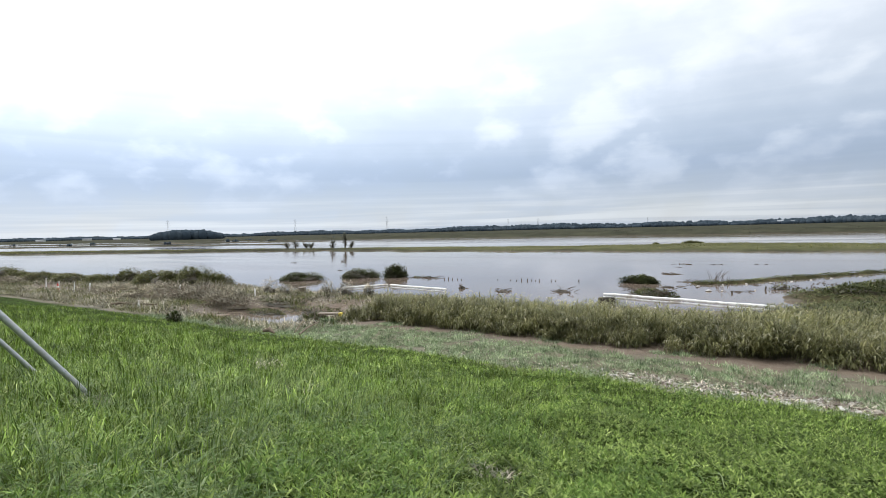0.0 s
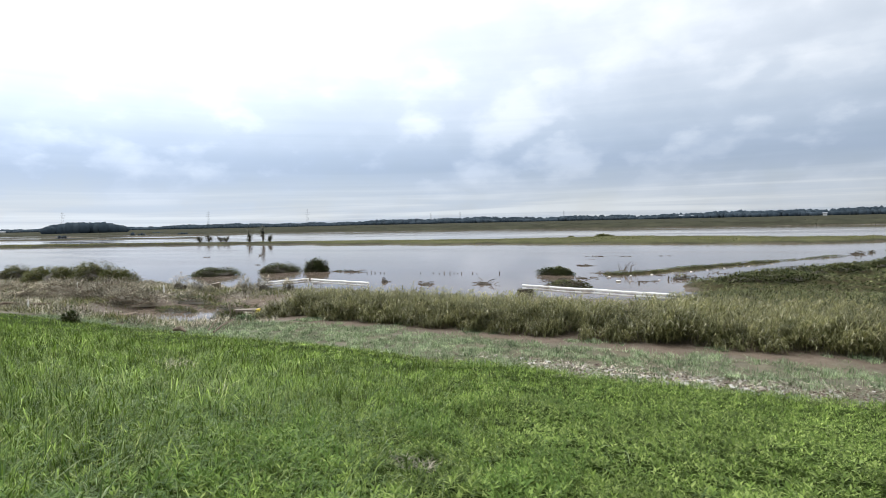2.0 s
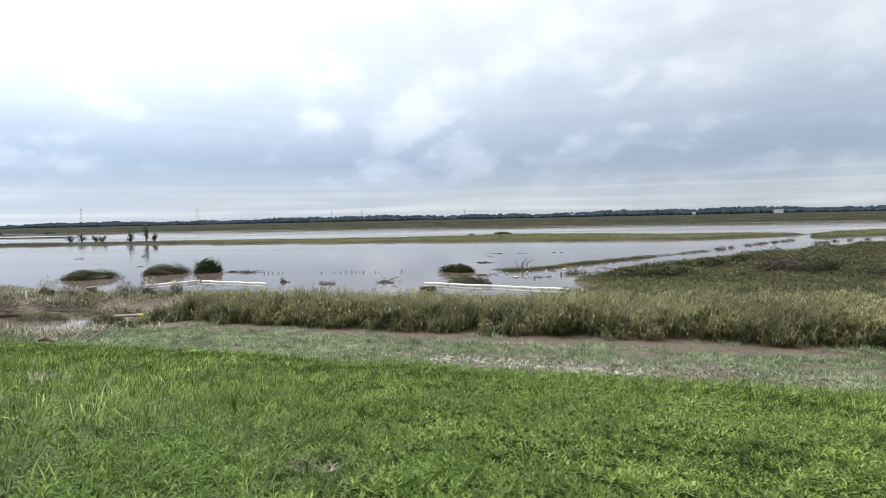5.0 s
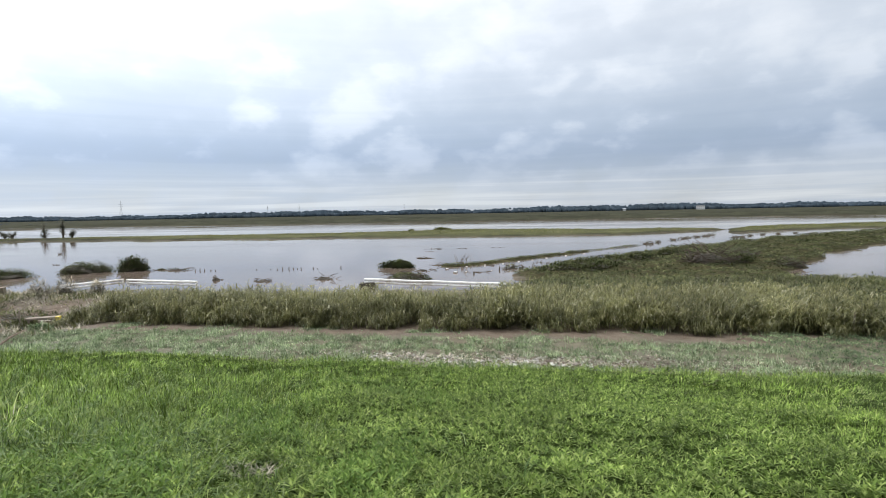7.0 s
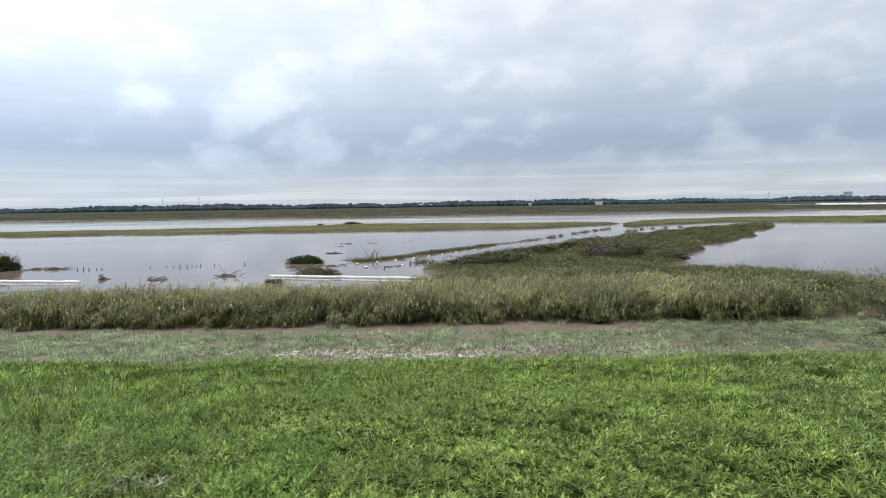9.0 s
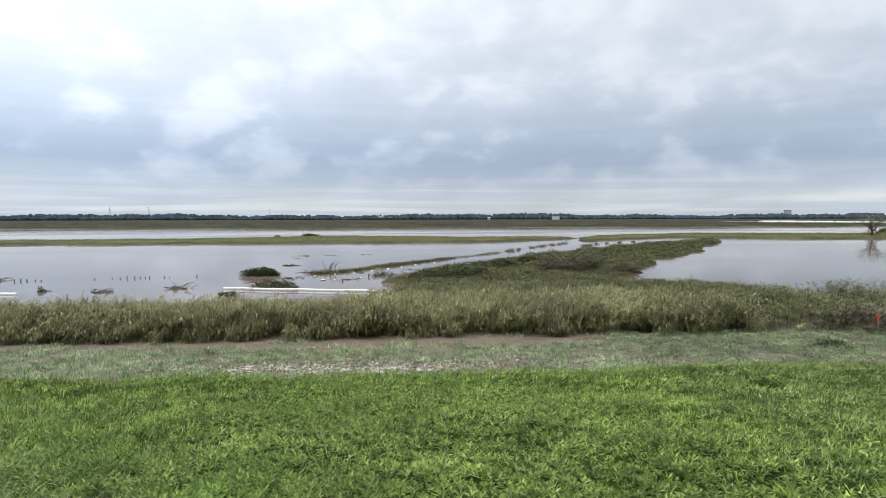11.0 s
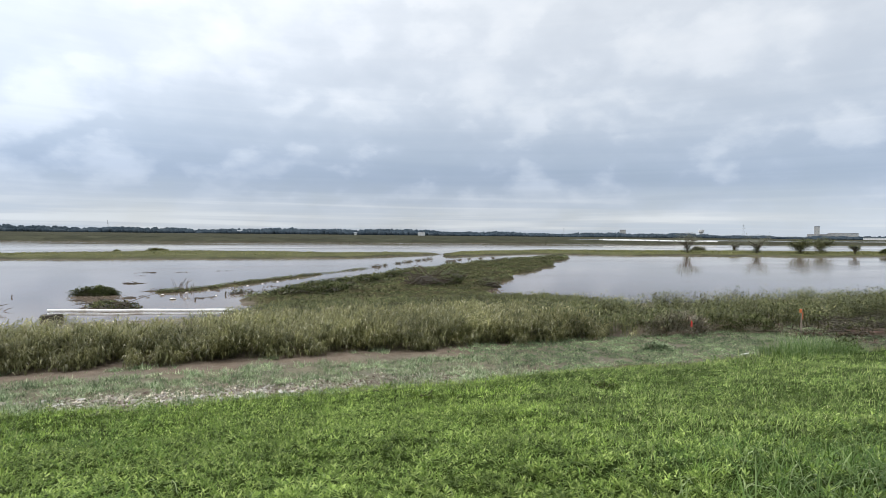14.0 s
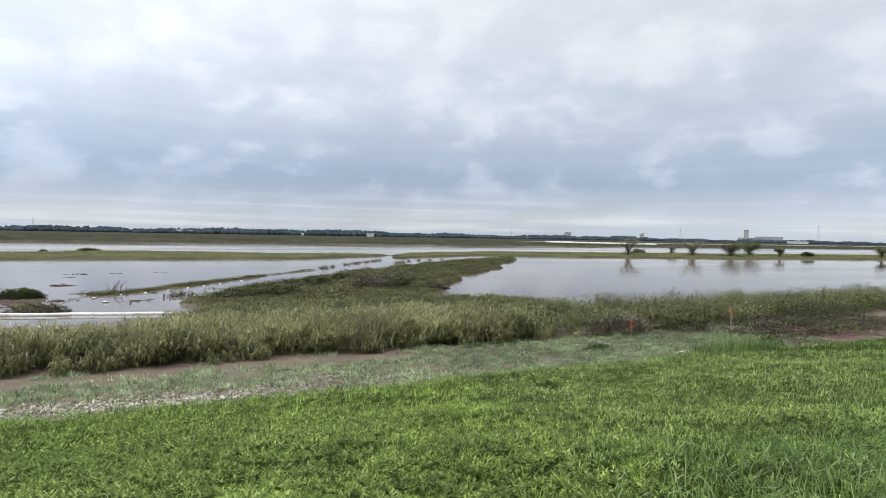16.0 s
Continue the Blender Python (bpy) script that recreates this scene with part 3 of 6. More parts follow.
def spike_arrays(base, heading, length, width, lean):
    """Fine straight blades, one face each."""
    n = len(base)
    h = np.stack([np.cos(heading), np.sin(heading), np.zeros(n)], -1)
    s = np.stack([-np.sin(heading), np.cos(heading), np.zeros(n)], -1) * (width * 0.5)[:, None]
    tip = base + (h * np.sin(lean)[:, None] + np.array([0, 0, 1.0]) * np.cos(lean)[:, None]) * length[:, None]
    return np.stack([base - s, base + s, tip], 1).reshape(-1, 3), np.zeros((0, 4), dtype=int), np.arange(n * 3).reshape(n, 3)


def leaf_arrays(base, heading, length, width, lean):
    """Short lance-shaped leaves, four corners each."""
    n = len(base)
    h = np.stack([np.cos(heading), np.sin(heading), np.zeros(n)], -1)
    s = np.stack([-np.sin(heading), np.cos(heading), np.zeros(n)], -1) * (width * 0.5)[:, None]
    d = h * np.sin(lean)[:, None] + np.array([0, 0, 1.0]) * np.cos(lean)[:, None]
    mid = base + d * (length * 0.45)[:, None]
    tip = base + d * (length * 0.9)[:, None] + h * (length * 0.15)[:, None]
    v = np.stack([base, mid + s, tip, mid - s], 1).reshape(-1, 3)
    return v, (np.arange(n) * 4)[:, None] + np.array([[0, 1, 2, 3]]), np.zeros((0, 3), dtype=int)


def join_arrays(parts):
    vs, qs, ts, o = [], [], [], 0
    for v, q, t in parts:
        vs.append(v), qs.append(q + o), ts.append(t + o)
        o += len(v)
    return np.concatenate(vs), np.concatenate(qs), np.concatenate(ts)


def subset(arr, k):
    ids = np.nonzero(k)[0]
    vv = arr[0].reshape(-1, 5, 3)[ids].reshape(-1, 3)
    o = (np.arange(len(ids)) * 5)[:, None]
    return vv, o + np.array([[0, 1, 2, 3]]), o + np.array([[3, 2, 4]])


def some_spikes(arr, k):
    v = arr[0].reshape(-1, 3, 3)[k].reshape(-1, 3)
    return v, np.zeros((0, 4), dtype=int), np.arange(len(v)).reshape(-1, 3)


def foliage_object(name, arrays, mat, label="", category="", kind="", parent=None):
    me = mesh_from_arrays(name, *join_arrays(arrays))
    me.materials.append(mat)
    ob = new(name, me)
    if parent is not None:
        ob.parent = parent
    if label:
        tagged(ob, label, category, kind=kind)
    return ob


def seat(x, y, sink=0.01):
    return np.stack([x, y, height(x, y) - sink], -1)


def spread(n, x0, x1, y0, y1):
    return RNG.uniform(x0, x1, n), RNG.uniform(y0, y1, n)


def turn(n):
    return RNG.uniform(0, math.tau, n)


def jittered(x0, x1, y0, y1, step):
    x, y = np.meshgrid(np.arange(x0, x1, step), np.arange(y0, y1, step))
    x, y = x.ravel(), y.ravel()
    return x + RNG.uniform(-0.5, 0.5, len(x)) * step, y + RNG.uniform(-0.5, 0.5, len(y)) * step


def near_field(n, rmin=0.9, rmax=34.0, power=0.62):
    """Places on the levee slope, thickest along the part of the slope that lies at the walker's feet."""
    r = rmin * (rmax / rmin) ** (RNG.uniform(0, 1, n) ** power)
    a = np.where(RNG.uniform(0, 1, n) < 0.86, RNG.uniform(radians(-80), radians(88), n), RNG.uniform(0, math.tau, n))
    x, y = -np.sin(a) * r, np.cos(a) * r
    rim = TOE - 0.1 - 0.25 * lumpy(x, y, 4.5, 21) - 1.5 * smooth(-19, -34, x)
    keep = (y < rim) & (y > -9)
    return x[keep], y[keep], r[keep]


def tall_zone(x, y):
    left = np.exp(-(((x + 6.0) / 3.2) ** 2 + ((y - 2.5) / 3.6) ** 2)) + 0.55 * smooth(-2.0, -8.0, x) * smooth(11.5, 8.0, y)
    right = np.exp(-(((x - 5.6) / 2.3) ** 2 + ((y - 1.9) / 1.7) ** 2)) + 0.9 * np.exp(-(((x - 13.8) / 2.6) ** 2 + ((y - 12.0) / 0.8) ** 2)) + 0.5 * smooth(2.4, 0.6, y) * smooth(1.5, 4.0, x)
    return np.clip(left + right, 0, 1.1)


def grass_kind(x, y):
    """0: bright lawn, 1: dark rank grass near the crest, 2: short duller turf."""
    right = x + 0.8 * lumpy(x, y, 2.2, 38) > 2.2 + 0.30 * y
    return np.where(right, np.where(y + 0.6 * lumpy(x, y, 1.6, 34) < 4.4, 1, 2), 0)


def leafy_zone(x, y):
    blob = 0.9 * np.exp(-(((x + 3.9) / 1.7) ** 2 + ((y - 4.0) / 0.9) ** 2))
    return np.clip(blob + smooth(-4.2, -2.2, x + 0.9 * lumpy(x, y, 3, 31)) * (1 - smooth(2.0, 4.4, x + 0.9 * lumpy(x, y, 3, 32))) * (1 - 0.75 * smooth(8.0, 11.0, y + 0.9 * lumpy(x, y, 2.4, 33))), 0, 1)


BARE = [(-2.45, 4.2, 0.16), (-7.4, 2.9, 0.26)]


def off_bare(x, y):
    k = np.ones(len(x), dtype=bool)
    for bx, by, br in BARE:
        k &= np.hypot((x - bx) / 1.5, y - by) > br
    return k


# grass of the slope
x, y, r = near_field(250000, 0.9, 20.0)
k = off_bare(x, y) & (RNG.uniform(0, 1, len(x)) < 0.66 + 0.62 * lumpy(x, y, 0.45, 48) + 0.25 * lumpy(x, y, 0.2, 39))
x, y, r = x[k], y[k], r[k]
tall, leafy = tall_zone(x, y), leafy_zone(x, y)
k = RNG.uniform(0, 1, len(x)) > 0.88 * leafy
x, y, r, tall, leafy = x[k], y[k], r[k], tall[k], leafy[k]
n = len(x)
tuft = 1 + 0.36 * lumpy(x, y, 0.35, 40) + 0.45 * lumpy(x, y, 0.8, 41) + 0.22 * lumpy(x, y, 2.4, 42)
L = (0.105 + 0.21 * tall - 0.03 * leafy - 0.035 * smooth(4.5, 7.5, x)) * tuft.clip(0.35, 1.8) * RNG.uniform(0.6, 1.45, n)
Wd = np.clip(0.0054 * (r / 4.0) ** 0.75, 0.0042, 0.015) * RNG.uniform(0.7, 1.4, n) * (1 + 0.30 * tall)
# blades of one tuft lean the same way, and most are laid over to the right
way = -0.3 + 2.2 * lumpy(x, y, 0.55, 45) + RNG.normal(0, 0.85, n)
lawn = blade_arrays(seat(x, y), way, L, Wd, np.abs(RNG.normal(0.72, 0.32, n)), np.abs(RNG.normal(0.8, 0.4, n)) + 0.3 * tall)
kind = grass_kind(x, y)


def fine_grass(n, mat, name, label, side):
    x, y, r = near_field(n, 4.2, 34.0, 0.58)
    k = off_bare(x, y) & (grass_kind(x, y) == side) & (RNG.uniform(0, 1, len(x)) < 0.80 + 0.5 * lumpy(x, y, 0.45, 48) - 0.85 * leafy_zone(x, y))
    x, y, r = x[k], y[k], r[k]
    n = len(x)
    tuft = (1 + 0.36 * lumpy(x, y, 0.35, 40) + 0.45 * lumpy(x, y, 0.8, 41)).clip(0.4, 1.7)
    L = (0.10 + 0.15 * tall_zone(x, y)) * tuft * RNG.uniform(0.6, 1.4, n)
    way = -0.3 + 2.2 * lumpy(x, y, 0.55, 45) + RNG.normal(0, 0.9, n)
    blades = spike_arrays(seat(x, y), way, L, np.clip(0.0013 * r, 0.006, 0.022) * RNG.uniform(0.7, 1.3, n), np.abs(RNG.normal(0.80, 0.35, n)))
    foliage_object(name, [blades], mat, label, "grass", "stuff")


fine_grass(560000, LAWN, "grass", "fine bright green grass over the levee slope", 0)
x, y = jittered(-13.0, 13.0, -9.0, 1.4, 0.062)
n = len(x)
crest_blades = spike_arrays(seat(x, y), turn(n), RNG.uniform(0.06, 0.18, n) * (1 + 0.4 * lumpy(x, y, 0.8, 41)), RNG.uniform(0.010, 0.020, n), np.abs(RNG.normal(0.8, 0.35, n)))
foliage_object("grass", [crest_blades], LAWN, "green grass on the crest of the levee", "grass", "stuff")
fine_grass(100000, RANK, "rank_grass", "fine dark green grass on the levee slope", 1)
fine_grass(200000, TURF, "grass", "fine dull green grass on the levee slope", 2)
foliage_object("grass", [subset(lawn, kind == 0)], LAWN, "thick green grass over the levee slope, long in tufts", "grass", "stuff")
foliage_object("rank_grass", [subset(lawn, kind == 1)], RANK, "dark green rank grass on the levee slope", "grass", "stuff")
foliage_object("grass", [subset(lawn, kind == 2)], TURF, "dull green grass on the levee slope", "grass", "stuff")

# the mown-looking turf along the far side of the slope: short blades, all combed over to the right
x, y = jittered(4.0, 19.0, 2.6, 12.9, 0.052)
k = (y < TOE - 0.1 - 0.25 * lumpy(x, y, 4.5, 21)) & (RNG.uniform(0, 1, len(x)) < smooth(4.0, 6.5, x) * smooth(19.0, 14.0, x) * (0.80 + 0.5 * lumpy(x, y, 0.5, 49)))
x, y = x[k], y[k]
n = len(x)
L = RNG.uniform(0.06, 0.14, n) * (1 + 0.35 * lumpy(x, y, 0.9, 50))
turf_blades = blade_arrays(seat(x, y), RNG.normal(-0.1, 1.0, n), L, RNG.uniform(0.006, 0.012, n), np.abs(RNG.normal(0.85, 0.3, n)), RNG.uniform(0.3, 1.0, n))
foliage_object("grass", [turf_blades], TURF, "short green turf on the levee slope", "grass", "stuff")


# long arching blades in the rank places
def arch_arrays(base, heading, length, width, lean, droop):
    """Long blades bent in three steps."""
    n = len(base)
    h = np.stack([np.cos(heading), np.sin(heading), np.zeros(n)], -1)
    s = np.stack([-np.sin(heading), np.cos(heading), np.zeros(n)], -1) * (width * 0.5)[:, None]
    p, rows, a = base, [], lean
    for f, w in ((0.0, 0.8), (0.36, 1.0), (0.34, 0.8)):
        p = p + (h * np.sin(a)[:, None] + np.array([0, 0, 1.0]) * np.cos(a)[:, None]) * (length * f)[:, None]
        rows += [p - s * w, p + s * w]
        a = a + droop * (0.35 if f == 0 else 0.6)
    p = p + (h * np.sin(a)[:, None] + np.array([0, 0, 1.0]) * np.cos(a)[:, None]) * (length * 0.30)[:, None]
    v = np.stack(rows + [p], 1).reshape(-1, 3)
    k = (np.arange(n) * 7)[:, None]
    return v, np.concatenate([k + np.array([[0, 1, 3, 2]]), k + np.array([[2, 3, 5, 4]])]), k + np.array([[4, 5, 6]])


x, y, r = near_field(125000, 1.2, 14.0, 0.75)
k = off_bare(x, y) & (RNG.uniform(0, 1, len(x)) < np.clip(tall_zone(x, y) * (0.75 + 0.5 * lumpy(x, y, 1.3, 43)), 0.015, 1))
x, y, r = x[k], y[k], r[k]
n = len(x)
L = RNG.uniform(0.20, 0.50, n) * (0.65 + 0.5 * tall_zone(x, y))
arch = arch_arrays(seat(x, y), RNG.normal(0.0, 1.3, n), L, RNG.uniform(0.006, 0.012, n), np.abs(RNG.normal(0.35, 0.25, n)), np.abs(RNG.normal(1.25, 0.5, n)))
foliage_object("long_grass", [arch], LONG, "long pale green grass blades arching over the lawn", "grass", "stuff")

# leafy plants in the rank grass on the slope
x, y, r = near_field(30000, 1.4, 13.0, 0.75)
k = off_bare(x, y) & (x < -1.0) & (x > -5.5 + lumpy(x, y, 2, 37)) & (RNG.uniform(0, 1, len(x)) < np.clip(1.6 * lumpy(x, y, 2.2, 44) - 0.10, 0, 1))
x, y, r = x[k], y[k], r[k]
parts = []
up_to = RNG.uniform(0.10, 0.24, len(x))
for leaf in range(9):
    n = len(x)
    b = seat(x, y)
    b[:, 2] += up_to * RNG.uniform(0.3, 1.0, n)
    L = RNG.uniform(0.04, 0.085, n)
    parts.append(leaf_arrays(b, turn(n), L, L * RNG.uniform(0.18, 0.28, n), RNG.uniform(0.4, 1.5, n)))
foliage_object("leafy_weeds", parts, HERB, "dark green lance-leaved weeds in long grass", "weeds", "stuff")

# lance-leaved seedlings standing shoulder to shoulder: a short stem with whorls of leaves each
def rosettes(x, y, tall, leaf, whorls=3, each=4):
    n = len(x)
    b = seat(x, y)
    lean_x, lean_y = RNG.normal(0, 0.18, n) * tall, RNG.normal(0, 0.18, n) * tall
    start = turn(n)
    parts = []
    for w in range(whorls):
        f = (w + 1) / whorls
        for j in range(each):
            q = b + np.stack([lean_x * f, lean_y * f, tall * (0.35 + 0.65 * f)], -1)
            L = leaf * (1.15 - 0.35 * f) * RNG.uniform(0.75, 1.25, n)
            out = start + w * 0.8 + j * math.tau / each + RNG.normal(0, 0.2, n)
            parts.append(leaf_arrays(q, out, L, L * RNG.uniform(0.22, 0.32, n), 1.45 - 0.75 * f + RNG.normal(0, 0.18, n)))
    return parts


parts = []
for y0, y1, step, whorls, each in ((-0.8, 4.6, 0.058, 3, 4), (4.6, 8.2, 0.068, 3, 3), (8.2, 12.6, 0.080, 2, 3)):
    x, y = jittered(-7.5, 8.0, y0, y1, step)
    want = (0.10 + 0.90 * leafy_zone(x, y) + 0.12 * smooth(9, 7, y)) * smooth(-0.8, 1.1, y + 0.4 * lumpy(x, y, 0.9, 33))
    k = off_bare(x, y) & (RNG.uniform(0, 1, len(x)) < want * (0.9 + 0.35 * lumpy(x, y, 0.7, 46))) & (y < TOE - 0.15 - 0.25 * lumpy(x, y, 4.5, 21))
    x, y = x[k], y[k]
    n = len(x)
    big = (1 + 0.35 * lumpy(x, y, 0.9, 47)).clip(0.5, 1.6)
    parts += rosettes(x, y, RNG.uniform(0.01, 0.12, n) * big, RNG.uniform(0.038, 0.066, n) * big * (step / 0.058) ** 0.4, whorls, each)
foliage_object("weeds", parts, WEED, "low lance-leaved green weeds crowding the lawn", "weeds", "stuff")

# grass under a skin of grey silt along the foot of the slope
x, y = spread(240000, -26, 11, TOE - 0.5, 17.6)
p = lumpy(x, y, 3.2, 51) * 0.8 + lumpy(x, y, 0.9, 52) * 0.6
stony = np.exp(-(((x + 1.4) / 2.6) ** 2 + ((y - 13.0) / 0.42) ** 2))
want = 0.95 - 1.5 * pool(x, y) + p + 0.35 * smooth(-3, -7, x) + 0.45 * smooth(5, 9, x) - 0.85 * stony - 1.3 * smooth(15.3, 16.5, y + 0.5 * p) * smooth(11, 8, x)
k = RNG.uniform(0, 1, len(x)) < want
x, y = x[k], y[k]
n = len(x)
L = RNG.uniform(0.05, 0.15, n) * (1 + 0.7 * np.clip(lumpy(x, y, 1.1, 53), -0.6, 1))
silted = spike_arrays(seat(x, y), turn(n), L, RNG.uniform(0.012, 0.022, n), np.abs(RNG.normal(0.95, 0.35, n)))
green = x + 1.2 * lumpy(x, y, 3.0, 54) > 6.5
foliage_object("silted_grass", [some_spikes(silted, ~green)], SILTED, "short grass coated with dried grey flood silt", "grass", "stuff")
# leafy creepers take over farther along the berm
x, y = jittered(4.5, 22.0, TOE - 0.4, 17.4, 0.078)
p = lumpy(x, y, 3.2, 51) * 0.5 + lumpy(x, y, 0.9, 52) * 0.5
k = (x + 1.2 * lumpy(x, y, 3.0, 54) > 6.5) & (RNG.uniform(0, 1, len(x)) < 0.95 + p - 0.5 * np.exp(-((y - 13.1) / 0.5) ** 2) * smooth(10, 8, x)) & (y > TOE - 0.1 - 0.25 * lumpy(x, y, 4.5, 21))
x, y = x[k], y[k]
n = len(x)
foliage_object("creeping_weeds", rosettes(x, y, RNG.uniform(0.01, 0.10, n) * (1 + 0.8 * lumpy(x, y, 1.1, 53)).clip(0.2, 2), RNG.uniform(0.05, 0.10, n), 2, 3), CREEPER, "low dull green creeping weeds on the silted berm", "weeds", "stuff")


# reeds
def reed_height(x, y):
    top = 1.14 - 0.085 * np.clip(y - 18.2, 0, 8)
    top = top * (1 + 0.10 * lumpy(x, y, 3.3, 61) + 0.07 * lumpy(x, y, 1.1, 62))
    top = top * (0.94 + 0.10 * lumpy(x, y, 0.8, 60)) * (0.74 + 0.26 * smooth(17.0, 18.5, y))
    return np.clip(top * smooth(-19.3, -16.6, x + 0.6 * lumpy(x, y, 2, 63)), 0.25, 2)


def weed_plants(x, y, ht, leaves):
    """Branching weeds: a stalk with small broad leaves all the way up."""
    n = len(x)
    way, sway = turn(n), np.abs(RNG.normal(0.25, 0.25, n))
    b = seat(x, y, 0.03)
    parts = [blade_arrays(b, way, ht, RNG.uniform(0.010, 0.016, n), sway, sway, foot=1.2)]
    for leaf in range(leaves):
        reach = ht * RNG.uniform(0.08, 1.0, n)
        side = RNG.normal(0, 0.10, (n, 2))
        q = b + np.stack([np.cos(way) * np.sin(sway) * reach + side[:, 0], np.sin(way) * np.sin(sway) * reach + side[:, 1], np.cos(sway) * reach], -1)
        L = RNG.uniform(0.10, 0.20, n)
        parts.append(leaf_arrays(q, RNG.normal(0.0, 1.5, n), L, L * RNG.uniform(0.20, 0.34, n), RNG.uniform(0.7, 2.1, n)))
    return parts


def reed_plants(x, y, ht, leaves, sag=1.0, lift=0.22):
    """Reeds: a bent cane and, mostly on its upper part, broad drooping leaves in fans."""
    n = len(x)
    wind = -0.25 + 0.9 * lumpy(x, y, 1.4, 75) + RNG.normal(0.0, 0.6, n)
    sway = np.abs(RNG.normal(0.30, 0.20, n))
    b = seat(x, y, 0.03)
    parts = [blade_arrays(b, wind, ht, RNG.uniform(0.007, 0.012, n), sway, sway * 1.2, foot=1.2)]
    for leaf in range(leaves):
        f = lift + (1 - lift) * ((leaf + RNG.uniform(0.0, 1.0, n)) / leaves) * 0.96
        reach = ht * f
        q = b + np.stack([np.cos(wind) * np.sin(sway) * reach, np.sin(wind) * np.sin(sway) * reach, np.cos(sway) * reach], -1)
        L = RNG.uniform(0.20, 0.42, n)
        parts.append(blade_arrays(q, wind + RNG.normal(0, 1.15, n), L, L * RNG.uniform(0.065, 0.115, n), RNG.uniform(0.5, 1.3, n) * sag, RNG.uniform(0.7, 1.7, n) * sag, waist=1.0, foot=0.5))
    return parts


def clumps(n, x0, x1, y0, y1, each, size):
    """Stems gathered in tufts, with gaps between the tufts."""
    cx, cy = spread(n, x0, x1, y0, y1)
    x = np.repeat(cx, each) + RNG.normal(0, size, n * each)
    y = np.repeat(cy, each) + RNG.normal(0, size, n * each)
    return x, y, np.repeat(RNG.uniform(0.64, 1.16, n), each)


fx, fy, fs = clumps(600, -19, 11.5, 17.2, 18.9, 8, 0.13)
mx, my, ms = clumps(1550, -19, 12, 18.6, 24.5, 8, 0.17)
k = my < 21.4 + 3.0 * smooth(-4, 2, mx)
x, y, s = np.concatenate([fx, mx[k]]), np.concatenate([fy, my[k]]), np.concatenate([fs, ms[k]])
k = y > REED_FRONT + 0.55 * lumpy(x, y, 4.2, 64) + 0.25 * lumpy(x, y, 1.5, 65)
x, y, s = x[k], y[k], s[k]
foliage_object("reeds", reed_plants(x, y, reed_height(x, y) * s * RNG.uniform(0.85, 1.12, len(x)), 10), REED, "dense stand of grey-green reeds leaning in the wind", "reeds", "stuff")

# drooping young shoots along the front of the reeds
x, y, s = clumps(420, -19, 15, 16.9, 18.2, 5, 0.10)
k = (y > REED_FRONT - 0.35 + 0.55 * lumpy(x, y, 4.2, 64) + 0.25 * lumpy(x, y, 1.5, 65)) & (lumpy(x, y, 2.6, 70) > -0.25)
x, y, s = x[k], y[k], s[k]
foliage_object("reed_shoots", reed_plants(x, y, RNG.uniform(0.25, 0.7, len(x)) * s, 9, 1.2, 0.2), REED, "drooping reed shoots hanging over bare mud", "reeds", "stuff")

# the lower, browner growth behind the reeds, up to the flattened weeds
x, y, s = clumps(900, -3, 18, 23, 31, 6, 0.22)
k = (land(x, y) > 0.4) & (RNG.uniform(0, 1, len(x)) < smooth(-2.5, 1.5, x + 0.8 * lumpy(x, y, 2.0, 83)))
x, y, s = x[k], y[k], s[k]
ht = (0.50 - 0.035 * (y - 24)) * s * RNG.uniform(0.7, 1.2, len(x)) * (1 + 0.3 * lumpy(x, y, 3, 66))
foliage_object("reeds", reed_plants(x, y, ht.clip(0.15, 1), 6, 1.3, 0.15), SHRUB, "low flood-bent brownish reeds at the water's edge", "reeds", "stuff")

# tall shrubby weeds to the right of the reeds
x, y, s = clumps(960, 8.0, 44, 16.8, 24.0, 9, 0.24)
k = (y > 17.2 + 0.8 * lumpy(x, y, 5, 67) + 0.4 * smooth(19, 22, x)) & (y < 24.4) & (RNG.uniform(0, 1, len(x)) < smooth(7.8, 11.5, x + 0.8 * lumpy(x, y, 2, 36)))
x, y, s = x[k], y[k], s[k]
ht = (1.02 - 0.05 * np.clip(y - 19, 0, 6)) * (1 + 0.34 * lumpy(x, y, 5.0, 68) + 0.14 * lumpy(x, y, 1.6, 69) + 0.15 * smooth(14, 18, x)) * s ** 0.6 * RNG.uniform(0.85, 1.0, len(x))
foliage_object("shrubby_weeds", weed_plants(x, y, ht.clip(0.3, 1.7), 15), SHRUB, "tangled waist-high dull green weeds along the berm", "weeds", "stuff")

# flattened weeds on the spur of land: leafy hummocks and combed stems
def matted(x, y, rise, leaf, grow):
    """Small leaves heaped over low hummocks; they coarsen with distance."""
    n = len(x)
    hum = np.clip(0.45 + 0.5 * lumpy(x, y, 3.1, 76) + 0.45 * lumpy(x, y, 1.3, 77), 0, 1.3)
    b = seat(x, y, 0.0)
    b[:, 2] += rise * hum * RNG.uniform(0.2, 1.0, n)
    L = RNG.uniform(0.6, 1.5, n) * leaf * grow
    return leaf_arrays(b, turn(n), L, L * RNG.uniform(0.28, 0.5, n), RNG.uniform(0.7, 1.9, n))


x, y = spread(560000, -4, 70, 28, 103)
d = ribbon(x, y, SPUR) + 0.6 * lumpy(x, y, 9, 3)
k = (d > 0.3) & (RNG.uniform(0, 1, len(x)) < 1.45 - y / 80)
x, y = x[k], y[k]
